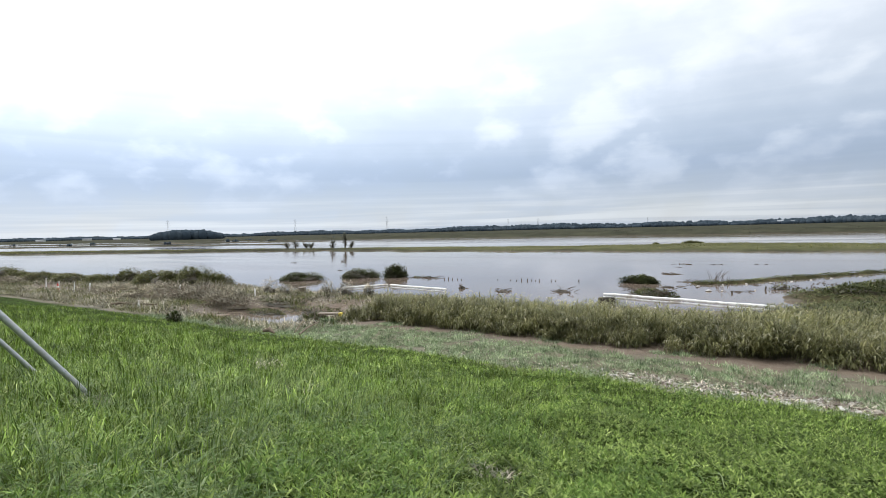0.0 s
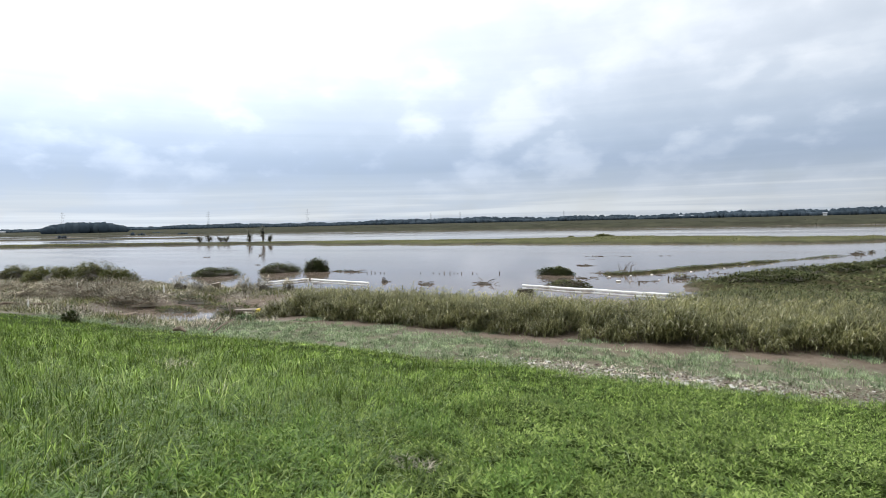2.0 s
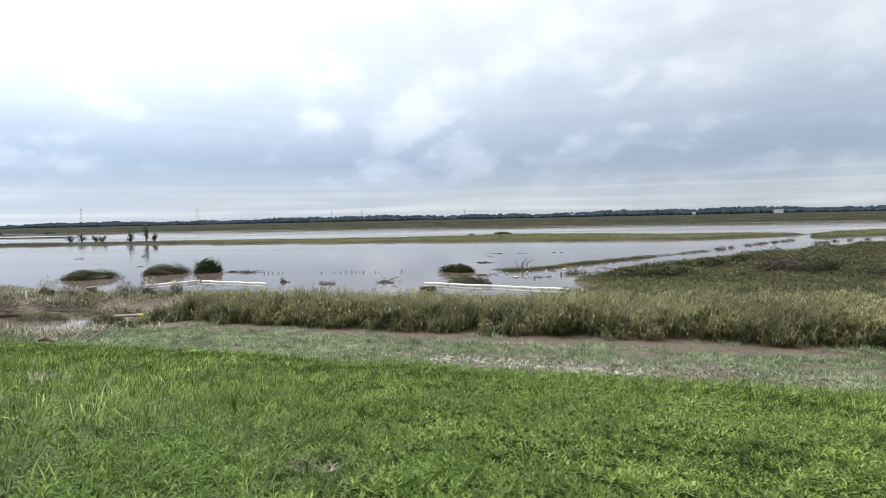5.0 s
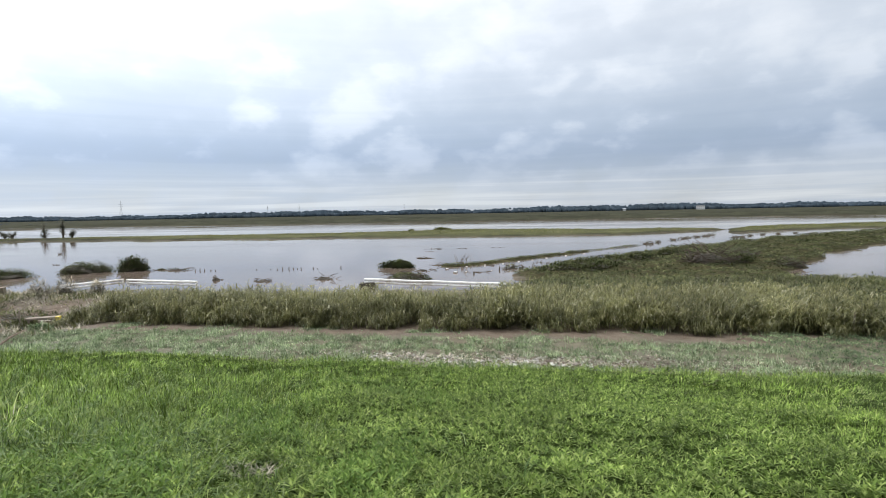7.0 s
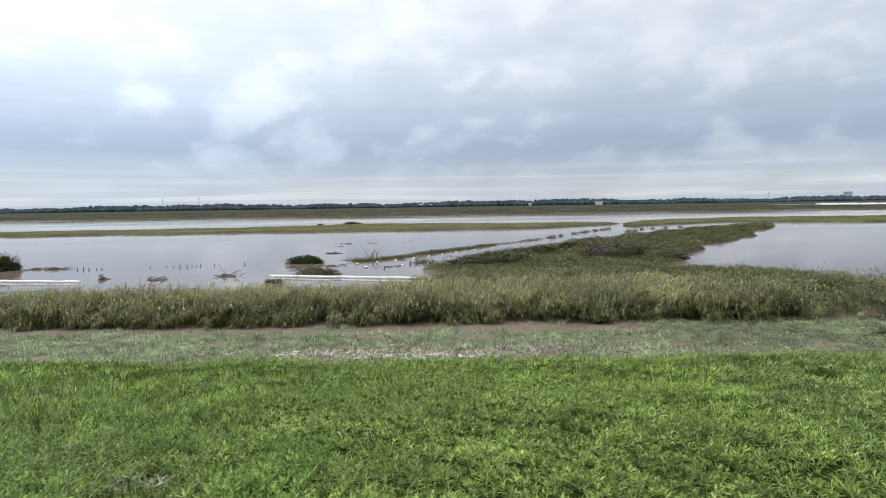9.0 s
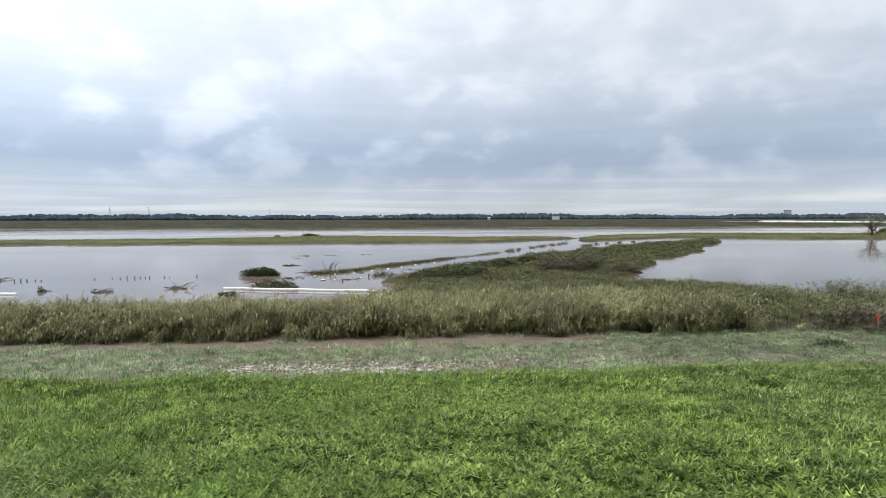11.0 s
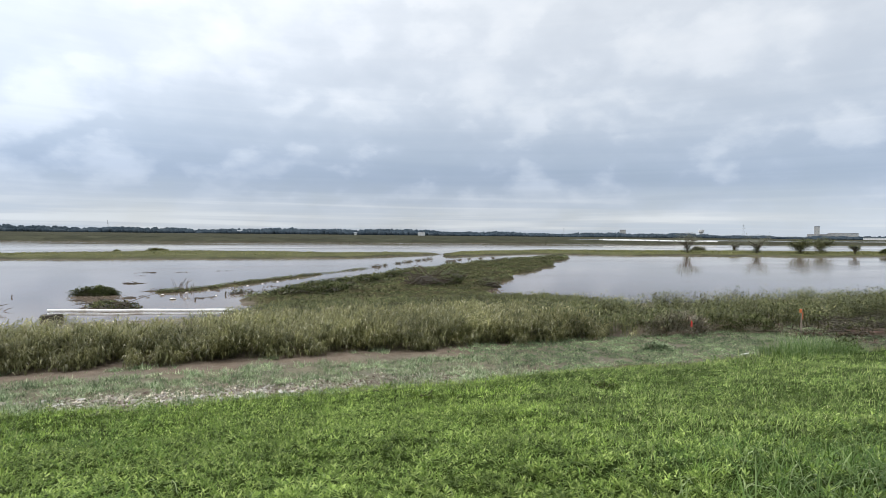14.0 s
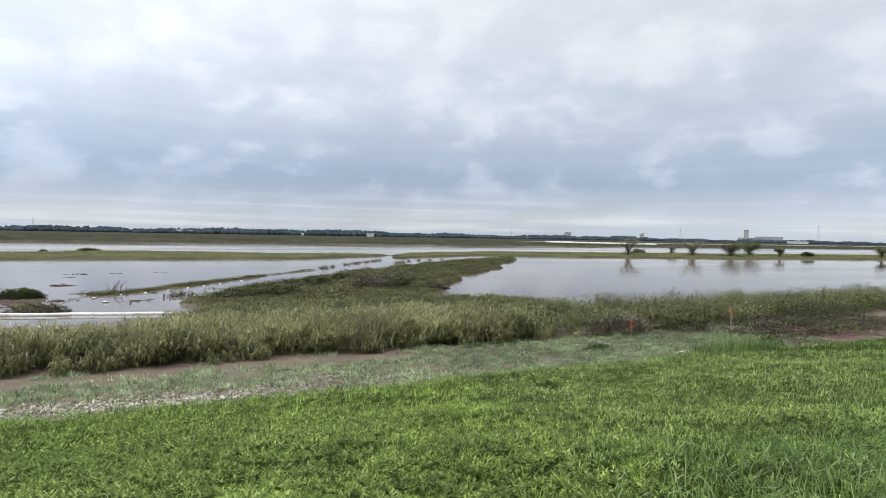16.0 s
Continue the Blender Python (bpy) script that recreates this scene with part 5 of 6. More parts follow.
def drift_heap(x, y, rx, ry, h, n, r, seed, label, leaves=0, mat=DRIFT, leaf_mat=DEAD, z=None, turn_z=0.0, flat=0.5, group="", body=None):
    """A heap of flood wrack: sticks over a matted body."""
    ob = root("flood_debris", x, y, (max(gz(x, y), -0.04) if z is None else z), label, "debris", group, turn_z)
    bm = bmesh.new()
    lump(bm, (0, 0, -h * 0.12), (rx * 0.72, ry * 0.72, h * 0.52), seed, 0.35, 3)
    part("matted_body", bm, body or (WRACK if y > 28 else MUD), ob)
    mat = BARK if y > 28 else mat
    bm = bmesh.new()
    twigs(bm, n, rx, ry, h, r, random.Random(seed), flat)
    part("sticks", bm, mat, ob)
    if leaves:
        foliage_object("stalks", [leaf_dome(leaves, rx, ry, h, 0.14 if y > 28 else 0.20, seed, 0.0, 0.62, 1.2, 0.6 if y > 28 else 0.22)], leaf_mat, parent=ob)
    return ob


# wrack along the water
drift_heap(-8.2, 34.0, 1.8, 0.8, 0.30, 40, 0.025, 101, "brown tangle of sticks and stalks in the shallows", 1500, BARK, MAT, turn_z=-35)
drift_heap(-9.4, 37.6, 0.35, 0.25, 0.20, 6, 0.03, 102, "dark clod of flood debris in the water")
drift_heap(-8.3, 38.3, 0.55, 0.3, 0.26, 8, 0.03, 103, "dark clod of flood debris in the water")
drift_heap(-10.2, 48.5, 0.9, 0.3, 0.24, 12, 0.04, 104, "dark floating log and twigs", flat=0.9)
drift_heap(-11.6, 60.5, 0.8, 0.25, 0.15, 8, 0.04, 105, "dark floating log and twigs", flat=0.95)
drift_heap(-8.4, 60.6, 0.7, 0.2, 0.12, 7, 0.04, 106, "dark floating log and twigs", flat=0.95)
drift_heap(-11.3, 56.4, 0.4, 0.2, 0.14, 5, 0.04, 116, "dark floating log and twigs", flat=0.9)
drift_heap(-4.4, 62.0, 0.6, 0.15, 0.08, 5, 0.03, 117, "dark floating log and twigs", flat=0.95)
drift_heap(-7.4, 42.2, 0.8, 0.35, 0.25, 16, 0.025, 107, "sticks caught at the tip of the spit")
drift_heap(-9.5, 33.2, 0.4, 0.3, 0.25, 8, 0.03, 108, "dark clod of flood debris in the water")
drift_heap(-17.5, 32.1, 0.65, 0.4, 0.38, 14, 0.03, 109, "dark clump of wrack behind the reeds")
drift_heap(-13.7, 33.3, 0.8, 0.35, 0.40, 18, 0.03, 110, "tilted wrack and broken branch behind the reeds")
drift_heap(-21.1, 32.6, 0.4, 0.35, 0.55, 12, 0.03, 111, "upright clump of wrack behind the reeds")
drift_heap(-44.0, 43.0, 0.35, 0.25, 0.18, 5, 0.03, 112, "small dark clod floating in the flood")
drift_heap(-63.0, 52.0, 0.5, 0.3, 0.22, 6, 0.04, 113, "small dark clod floating in the flood")
drift_heap(-57.0, 56.0, 0.6, 0.3, 0.22, 6, 0.04, 114, "small dark clod floating in the flood")
drift_heap(-29.0, 38.7, 1.6, 0.25, 0.14, 16, 0.025, 115, "low line of weeds trailing from a bush island", 160, leaf_mat=MAT, flat=0.9)
# lumps along the drowned path towards the gap in the bank
for k, (cx, cy, s) in enumerate([(12.9, 66.6, 1.3), (14.4, 68.8, 0.8), (17.3, 73.4, 0.9), (18.9, 75.9, 1.0), (20.0, 77.6, 0.9), (22.0, 80.0, 0.9), (23.7, 82.4, 1.0), (25.2, 84.6, 1.2), (26.0, 77.4, 1.0), (27.7, 79.6, 0.9), (29.5, 81.8, 0.9), (32.0, 84.4, 0.8), (35.0, 86.6, 0.8), (38.0, 88.4, 0.8)]):
    drift_heap(cx, cy, 0.85 * s, 0.40 * s, 0.30 * s, 12, 0.045, 120 + k, "dark clump of wrack on a drowned path", 60, BARK, BUSH, group="clumps along the drowned path", turn_z=50)
# scattered clods and twigs in the shallows round the spit
rw = random.Random(19)
for k in range(26):
    f = rw.random()
    cx, cy = -9.5 + 12 * f + rw.gauss(0, 1.3), 36.5 + 9 * f + rw.gauss(0, 1.6)
    if gz(cx, cy) < 0.02:
        drift_heap(cx, cy, rw.uniform(0.15, 0.5), rw.uniform(0.12, 0.25), rw.uniform(0.08, 0.22), 6, 0.02, 400 + k, "small dark clod of wrack in the shallows", 0, BARK, group="clods round the spit", turn_z=rw.uniform(0, 180))
drift_heap(-1.9, 39.6, 0.8, 0.4, 0.30, 26, 0.022, 451, "dark wrack caught round broken posts by the spur", 120, BARK, MAT, turn_z=40)
drift_heap(-3.6, 37.4, 0.7, 0.22, 0.14, 14, 0.022, 452, "dark line of wrack in the shallows", 0, BARK, turn_z=45, flat=0.9)
# uprooted brush on the spur
drift_heap(12.0, 40.6, 1.7, 1.1, 1.20, 130, 0.035, 140, "uprooted brush pile of brown sticks on the spur", 300, BARK, BUSH, flat=0.15)
drift_heap(15.8, 45.4, 1.2, 0.8, 0.75, 60, 0.03, 141, "uprooted dark brush pile on the spur", 600, BARK, BUSH, flat=0.25)
drift_heap(16.9, 39.9, 1.0, 0.7, 0.65, 50, 0.028, 142, "small brush pile at the edge of the pool", 500, BARK, BUSH, flat=0.3)
drift_heap(15.7, 17.3, 1.4, 0.5, 0.80, 170, 0.012, 143, "heap of flattened brown stalks before tall weeds", 2600, flat=0.4)
drift_heap(19.0, 17.0, 1.2, 0.7, 0.60, 90, 0.012, 144, "heap of flattened brown stalks before tall weeds", 2000, leaf_mat=MAT, flat=0.5)
# dark hummocks of matted weeds along the water side of the spur
for k, (cx, cy, rx, h) in enumerate([(1.6, 37.6, 2.0, 0.50), (3.6, 39.8, 2.2, 0.60), (5.6, 42.4, 2.0, 0.50), (4.4, 37.4, 1.8, 0.50), (8.0, 44.8, 1.8, 0.45), (11.0, 48.4, 1.6, 0.40), (14.2, 41.8, 1.0, 0.60)]):
    drift_heap(cx, cy, rx, 1.1, h, 30, 0.018, 470 + k, "dark hummock of flood-matted weeds on the spur", 2200, BARK, MAT, turn_z=48, flat=0.8, group="hummocks on the spur")
# the bare snag on the spit
snag = root("dead_branch", -5.6, 42.6, 0.0, "bare grey branches sticking up from the spit", "branch")
bm = bmesh.new()
rs = random.Random(8)
for k in range(16):
    a = rs.uniform(-0.6, 1.1)
    b = rs.uniform(-0.4, 0.4)
    L = rs.uniform(0.5, 1.25)
    x0 = rs.uniform(-0.8, 0.5)
    tube(bm, ((x0, 0, -0.1), (x0 + a * L * 0.4, b * L * 0.4, L * 0.5), (x0 + a * L * 0.9, b * L, L * rs.uniform(0.7, 1))), (0.022, 0.016, 0.006), 4)
part("branches", bm, DRIFT, snag)

# strewn field: humps of stalks, mud-caked stumps, a broken bench
for k, (hx, hy, rx, ry, h) in enumerate([(-37.5, 19.8, 2.4, 1.3, 0.75), (-33.5, 20.6, 2.0, 1.2, 0.85), (-31.8, 18.6, 2.2, 1.0, 0.55), (-41.5, 18.4, 2.4, 1.2, 0.6), (-34.8, 16.4, 2.4, 0.9, 0.35), (-28.6, 18.5, 1.9, 1.0, 0.85), (-62.0, 17.2, 3.0, 1.2, 0.6)]):
    drift_heap(hx, hy, rx, ry, h, 90, 0.016, 150 + k, "hump of mud-coated dead stalks and twigs", 2600, turn_z=15, flat=0.6, group="humps of dead stalks")
for k, (hx, hy, r, h) in enumerate([(-30.3, 23.0, 0.55, 0.62), (-28.7, 23.1, 0.42, 0.40), (-25.7, 23.9, 0.38, 0.55), (-24.7, 24.5, 0.40, 0.60), (-23.2, 25.0, 0.3, 0.4)]):
    drift_heap(hx, hy, r * 1.15, r, h * 1.55, 26, 0.014, 160 + k, "stump-like dark mound of mud and stalks at the shore", 600, BARK, DEAD, flat=0.2, group="mud mounds at the shore", body=WRACK)
for k, (hx, hy, rx, ry, h) in enumerate([(-24.6, 18.3, 1.5, 0.5, 0.20), (-22.4, 19.9, 2.3, 0.55, 0.26), (-20.4, 18.0, 0.8, 0.5, 0.28), (-26.0, 20.6, 2.0, 0.6, 0.30)]):
    drift_heap(hx, hy, rx, ry, h, 24, 0.012, 190 + k, "low mat of silted weeds lying in a shallow pool", 900, leaf_mat=SHRUB, flat=0.8, group="weed mats in the pool", body=WRACK)
crate = root("tilted_box", -28.3, 24.1, gz(-28.3, 24.1), "mud-grey box half sunk at the shore", "box", turn_z=25)
bm = bmesh.new()
box(bm, (0, 0, 0.12), (0.44, 0.34, 0.36), pose(0, 0, 0, 4, -7, 0), bevel=0.03)
part("shell", bm, MUD, crate)
bm = bmesh.new()
box(bm, (0, 0, 0.32), (0.50, 0.40, 0.05), pose(0, 0, 0, 4, -7, 0), bevel=0.015)
part("lid", bm, TIMBER, crate, "pale grey lid")

bench = root("broken_bench", -19.6, 18.3, gz(-19.6, 18.3) - 0.03, "mud-brown timber bench with a yellow end plate", "bench", turn_z=28)
bm = bmesh.new()
box(bm, (0, 0, 0.40), (1.10, 0.36, 0.07), bevel=0.012)
part("seat", bm, TIMBER, bench)
for sx in (-0.42, 0.36):
    bm = bmesh.new()
    box(bm, (sx, 0, 0.17), (0.09, 0.30, 0.42), bevel=0.012)
    part("leg", bm, TIMBER, bench)
bm = bmesh.new()
box(bm, (0.56, -0.06, 0.28), (0.15, 0.28, 0.32), bevel=0.02)
part("end_plate", bm, YELLOW, bench, "bright yellow end plate")
bm = bmesh.new()
box(bm, (-0.78, 0.05, 0.32), (0.06, 0.06, 0.85), bevel=0.01)
part("post", bm, TIMBER, bench)
bm = bmesh.new()
box(bm, (-0.25, 0.9, 0.10), (1.0, 0.30, 0.10), pose(0, 0, 0, 0, 6, 14), bevel=0.012)
part("loose_board", bm, TIMBER, bench)


# loose wood along the foot of the slope
def driftwood(pts, radii, label, mat=DRIFT):
    x, y = pts[0][0], pts[0][1]
    ob = root("driftwood", x, y, gz(x, y), label, "driftwood")
    bm = bmesh.new()
    tube(bm, [(p[0] - x, p[1] - y, gz(p[0], p[1]) - gz(x, y) + p[2]) for p in pts], radii, 8)
    part("stick", bm, mat, ob)
    return ob


driftwood(((-16.4, 12.1, 0.12), (-16.1, 12.15, 0.20), (-15.8, 12.1, 0.10)), (0.05, 0.085, 0.03), "short brown driftwood stump on the grass")
driftwood(((-15.3, 12.8, 0.06), (-15.6, 13.5, 0.22), (-16.1, 14.5, 0.30)), (0.035, 0.03, 0.012), "long bent dry stick on the grass edge")
driftwood(((-15.8, 13.0, 0.06), (-15.9, 13.3, 0.25), (-16.2, 13.8, 0.42)), (0.025, 0.02, 0.008), "long bent dry stick on the grass edge")
driftwood(((-31.6, 13.6, 0.10), (-31.0, 13.8, 0.22), (-30.3, 14.5, 0.12), (-29.4, 15.0, 0.20)), (0.07, 0.065, 0.055, 0.03), "reddish-brown log at the edge of the lawn")
driftwood(((13.95, 12.75, 0.10), (14.1, 12.74, 0.11), (14.25, 12.75, 0.12)), (0.015, 0.015, 0.015), "short white pipe on the lawn's edge", WHITE)
drift_heap(7.0, 12.95, 0.50, 0.16, 0.05, 22, 0.010, 180, "reddish scatter of bark and twigs on the silt", 0, flat=0.95)
drift_heap(23.4, 14.9, 3.4, 1.4, 0.45, 170, 0.014, 181, "heap of red-brown earth, sticks and rubbish", 1500, WRACK, MAT, flat=0.8, body=REDSOIL)
drift_heap(27.5, 15.6, 3.0, 1.3, 0.50, 140, 0.014, 182, "heap of red-brown earth, sticks and rubbish", 1500, WRACK, MAT, flat=0.8, body=REDSOIL)

# ---- trees and the distance ----
def tree(x, y, h, spread_r, seed, label, mat, leaves, leaf=0.35, group="", trunk=0.22, dense=0.5, fork=0.25):
    """A tapering trunk, crooked limbs, and leaves hung in clumps round the limb ends."""
    z = max(gz(x, y), -0.3)
    ob = root("tree", x, y, z - 0.1, label, "tree", group)
    rr = random.Random(seed)
    bm = bmesh.new()
    top = Vector((rr.uniform(-0.1, 0.1) * h, rr.uniform(-0.1, 0.1) * h, h * 0.55))
    tube(bm, ((0, 0, 0), top * 0.5 + Vector((0.05 * h, 0, 0)), top), (trunk, trunk * 0.8, trunk * 0.5), 8)
    part("trunk", bm, BARK, ob)
    bm = bmesh.new()
    ends = []
    for k in range(11):
        a = k * 2.4 + rr.uniform(-0.4, 0.4)
        s = top * rr.uniform(fork, 0.95)
        e = Vector((math.cos(a) * spread_r * rr.uniform(0.5, 1), math.sin(a) * spread_r * rr.uniform(0.5, 1), h * rr.uniform(0.15 if mat is HAZED_TREE else 0.55, 0.97)))
        m = (s + e) / 2 + Vector((rr.uniform(-1, 1), rr.uniform(-1, 1), rr.uniform(-0.3, 0.8))) * spread_r * 0.15
        tube(bm, (s, m, e), (trunk * 0.45, trunk * 0.3, trunk * 0.1), 5)
        ends += [e, (m + e) / 2]
        for j in range(2):
            e2 = m + Vector((rr.uniform(-1, 1), rr.uniform(-1, 1), rr.uniform(0.1, 1))) * spread_r * 0.45
            tube(bm, (m, e2), (trunk * 0.22, trunk * 0.06), 4)
            ends.append(e2)
    part("limbs", bm, BARK, ob)
    if mat is SHRUB:
        ends += [top * f for f in (0.15, 0.3, 0.45, 0.6, 0.75, 0.9)]
    r = np.random.default_rng(seed)
    c = np.array([tuple(e) for e in ends])[r.integers(0, len(ends), leaves)]
    p = c + r.normal(0, 1, (leaves, 3)) * spread_r * np.array([0.20, 0.20, 0.16])
    p[:, 2] = np.maximum(p[:, 2], 0.3)
    L = leaf * r.uniform(0.6, 1.4, leaves)
    foliage_object("crown", [leaf_arrays(p, r.uniform(0, math.tau, leaves), L, L * r.uniform(0.35, 0.6, leaves), r.uniform(0.4, 2.4, leaves))], mat, parent=ob)
    if mat is WILLOW:
        foliage_object("undergrowth", [leaf_dome(520, 0.95, 0.95, 1.6, 0.22, seed)], BUSH, parent=ob)
    return ob


# thin-crowned willows on the bank behind the pool
tree(92.5, 101.5, 4.3, 2.9, 1, "wispy willow with dark forked limbs by the pool", WILLOW, 800, 0.30, "willows behind the pool", fork=0.1)
tree(110.5, 99.0, 4.3, 2.8, 2, "wispy willow with dark forked limbs by the pool", WILLOW, 850, 0.30, "willows behind the pool", fork=0.1)
tree(128.0, 122.0, 3.0, 1.4, 3, "small thin willow farther along the bank", WILLOW, 420, 0.34, "willows behind the pool", fork=0.1)
tree(120.5, 96.0, 3.1, 2.6, 4, "low dense dark willow by the pool", SHRUB, 2600, 0.36, "willows behind the pool", fork=0.05)
tree(134.0, 101.0, 3.4, 2.6, 5, "low dense dark willow by the pool", SHRUB, 2400, 0.36, "willows behind the pool", fork=0.1)
tree(134.5, 93.0, 2.2, 1.2, 6, "small round tree on the grassy bank", SHRUB, 900, 0.30, "willows behind the pool")
tree(163.0, 85.0, 3.0, 1.7, 7, "dark round tree on the grassy bank", SHRUB, 1300, 0.34, "willows behind the pool")
bush(112.0, 119.0, 2.2, 1.6, 1.3, 900, 60, "round grey-green bush on the bank", 0.36, WILLOW)
bush(147.0, 94.0, 2.0, 1.3, 1.0, 800, 61, "low dark bush on the bank", 0.34)
# drowned trees to the left of the open water
for k, (tx, ty, h, w) in enumerate([(-123.5, 103.0, 2.9, 1.8), (-119.5, 103.5, 2.6, 1.5), (-116.5, 102.8, 2.4, 1.6), (-103.5, 98.5, 4.4, 1.5), (-98.6, 98.0, 4.1, 1.1), (-96.0, 97.8, 2.0, 0.9), (-131.0, 106.0, 2.2, 1.6)]):
    tree(tx, ty, h, w * 0.62, 70 + k, "haze-grey tree standing in shallow water", HAZED_TREE, 900, 0.22, "drowned trees", trunk=0.16, fork=0.05)


def woods(name, label, spots, seed, mat=HAZED_WOODS):
    """Far woodland: overlapping, uneven crowns of many clumps."""
    base = bmesh.new()
    bmesh.ops.create_icosphere(base, subdivisions=1, radius=1)
    V = np.array([tuple(Matrix.Rotation(0.55, 3, "X") @ v.co) for v in base.verts])
    Fc = np.array([[v.index for v in f.verts] for f in base.faces])
    base.free()
    r = np.random.default_rng(seed)
    vs, fs, o = [], [], 0
    for x, y, z, w, h in spots:
        lob = 1 + 0.16 * np.sin(V[:, 0] * 5 + r.uniform(0, 6)) * np.sin(V[:, 2] * 5 + r.uniform(0, 6)) + 0.20 * r.uniform(-0.5, 0.5, len(V))
        vs.append(V * lob[:, None] * np.array([w, w * 0.8, h * 0.66]) + np.array([x, y, z + h * 0.36]))
        fs.append(Fc + o)
        o += len(V)
    me = mesh_from_arrays(name, np.concatenate(vs), None, np.concatenate(fs))
    me.polygons.foreach_set("use_smooth", np.ones(len(me.polygons), dtype=bool))
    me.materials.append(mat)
    return tagged(new(name, me), label, "woods", kind="stuff")


rr = np.random.default_rng(91)
spots = []
x = -2700.0
while x < 1500:
    far = math.hypot(x, 640)
    tall = 7.6 + 1.1 * math.sin(x / 71) + 0.8 * math.sin(x / 23 + 1) + 0.5 * math.sin(x / 9.0) - 1.2 * smooth(150, 700, x) + 4.5 * smooth(900, 2400, abs(x))
    for row in range(3):
        s = rr.uniform(0.84, 1.05) * (0.62, 0.84, 1.0)[row]
        spots.append((x + rr.uniform(-4, 4), 640 + row * 9 + rr.uniform(-4, 4), 0.2, rr.uniform(2.0, 5.0) * (1 + 0.6 * float(far > 1100)), float(tall) * s))
    x += rr.uniform(1.2, 2.6) * (1.0 if far < 1100 else 2.2)
woods("hazed_woods", "dark belt of trees along the horizon, blued by haze", spots, 1)
spots = []
for k in range(300):
    a = radians(57.2 + 5.8 * rr.uniform(0, 1))
    d = rr.uniform(600, 640)
    edge_f = 1 - abs(math.degrees(a) - 60.2) / 3.2
    spots.append((-math.sin(a) * d, math.cos(a) * d, 0.3, rr.uniform(3.0, 6.5), 6.0 + 4.8 * min(1, 1.7 * edge_f) * rr.uniform(0.75, 1.05)))
woods("grove", "rounded dark haze-tinted grove standing on the flat fields", spots, 2)
# scattered trees and thickets on the fields to the left
spots = []
for k in range(22):
    a = radians(rr.uniform(44, 76))
    d, wide, tall = rr.uniform(330, 700), rr.uniform(0.8, 3.2), rr.uniform(0.8, 2.0)
    for j in range(7):
        spots.append((-math.sin(a) * d + rr.normal(0, 1.4) * wide, math.cos(a) * d + rr.normal(0, 1), 0.1, rr.uniform(0.5, 1.2), tall * rr.uniform(0.4, 1.1)))
woods("field_thickets", "scattered dark haze-tinted shrubs on the flooded fields", spots, 3)


def pylon(az, d, h, label="grey lattice power pylon behind the woods"):
    a = radians(az)
    x, y = -math.sin(a) * d, math.cos(a) * d
    ob = root("power_pylon", x, y, gz(x, y) - 0.3, label, "pylon", "power pylons", az)
    b, t = h * 0.085, h * 0.018
    for sx in (-1, 1):
        for sy in (-1, 1):
            bm = bmesh.new()
            tube(bm, ((sx * b, sy * b, 0), (sx * t * 1.6, sy * t * 1.6, h * 0.62), (sx * t * 0.5, sy * t * 0.5, h)), (0.26, 0.20, 0.14), 4)
            part("leg", bm, PYLON, ob)
    bm = bmesh.new()
    n = 9
    for k in range(n):
        f0, f1 = k / n, (k + 1) / n
        w0, w1 = b + (t - b) * min(1, f0 * 1.15), b + (t - b) * min(1, f1 * 1.15)
        for s in (-1, 1):
            tube(bm, ((-w0 * s, -w0, h * f0), (w1 * s, -w1, h * f1)), (0.12, 0.12), 4)
            tube(bm, ((-w0, -w0 * s, h * f0), (-w1, w1 * s, h * f1)), (0.12, 0.12), 4)
    part("bracing", bm, PYLON, ob)
    for f, w in ((0.68, 0.15), (0.80, 0.13), (0.92, 0.10)):
        bm = bmesh.new()
        tube(bm, ((-h * w, 0, h * f + 0.4), (0, 0, h * f), (h * w, 0, h * f + 0.4)), (0.10, 0.28, 0.10), 4)
        part("crossarm", bm, PYLON, ob)
    return ob


for az, el_top, d in ((61.8, 1.56, 1900), (50.1, 1.46, 1700), (40.7, 1.49, 1500), (27.9, 0.91, 1500), (24.8, 0.97, 1700), (14.0, 0.79, 1700), (-47.0, 1.11, 1900), (-58.1, 1.41, 1900), (-30.5, 0.62, 1900)):
    pylon(az, d, 4.0 + d * math.tan(radians(el_top)))


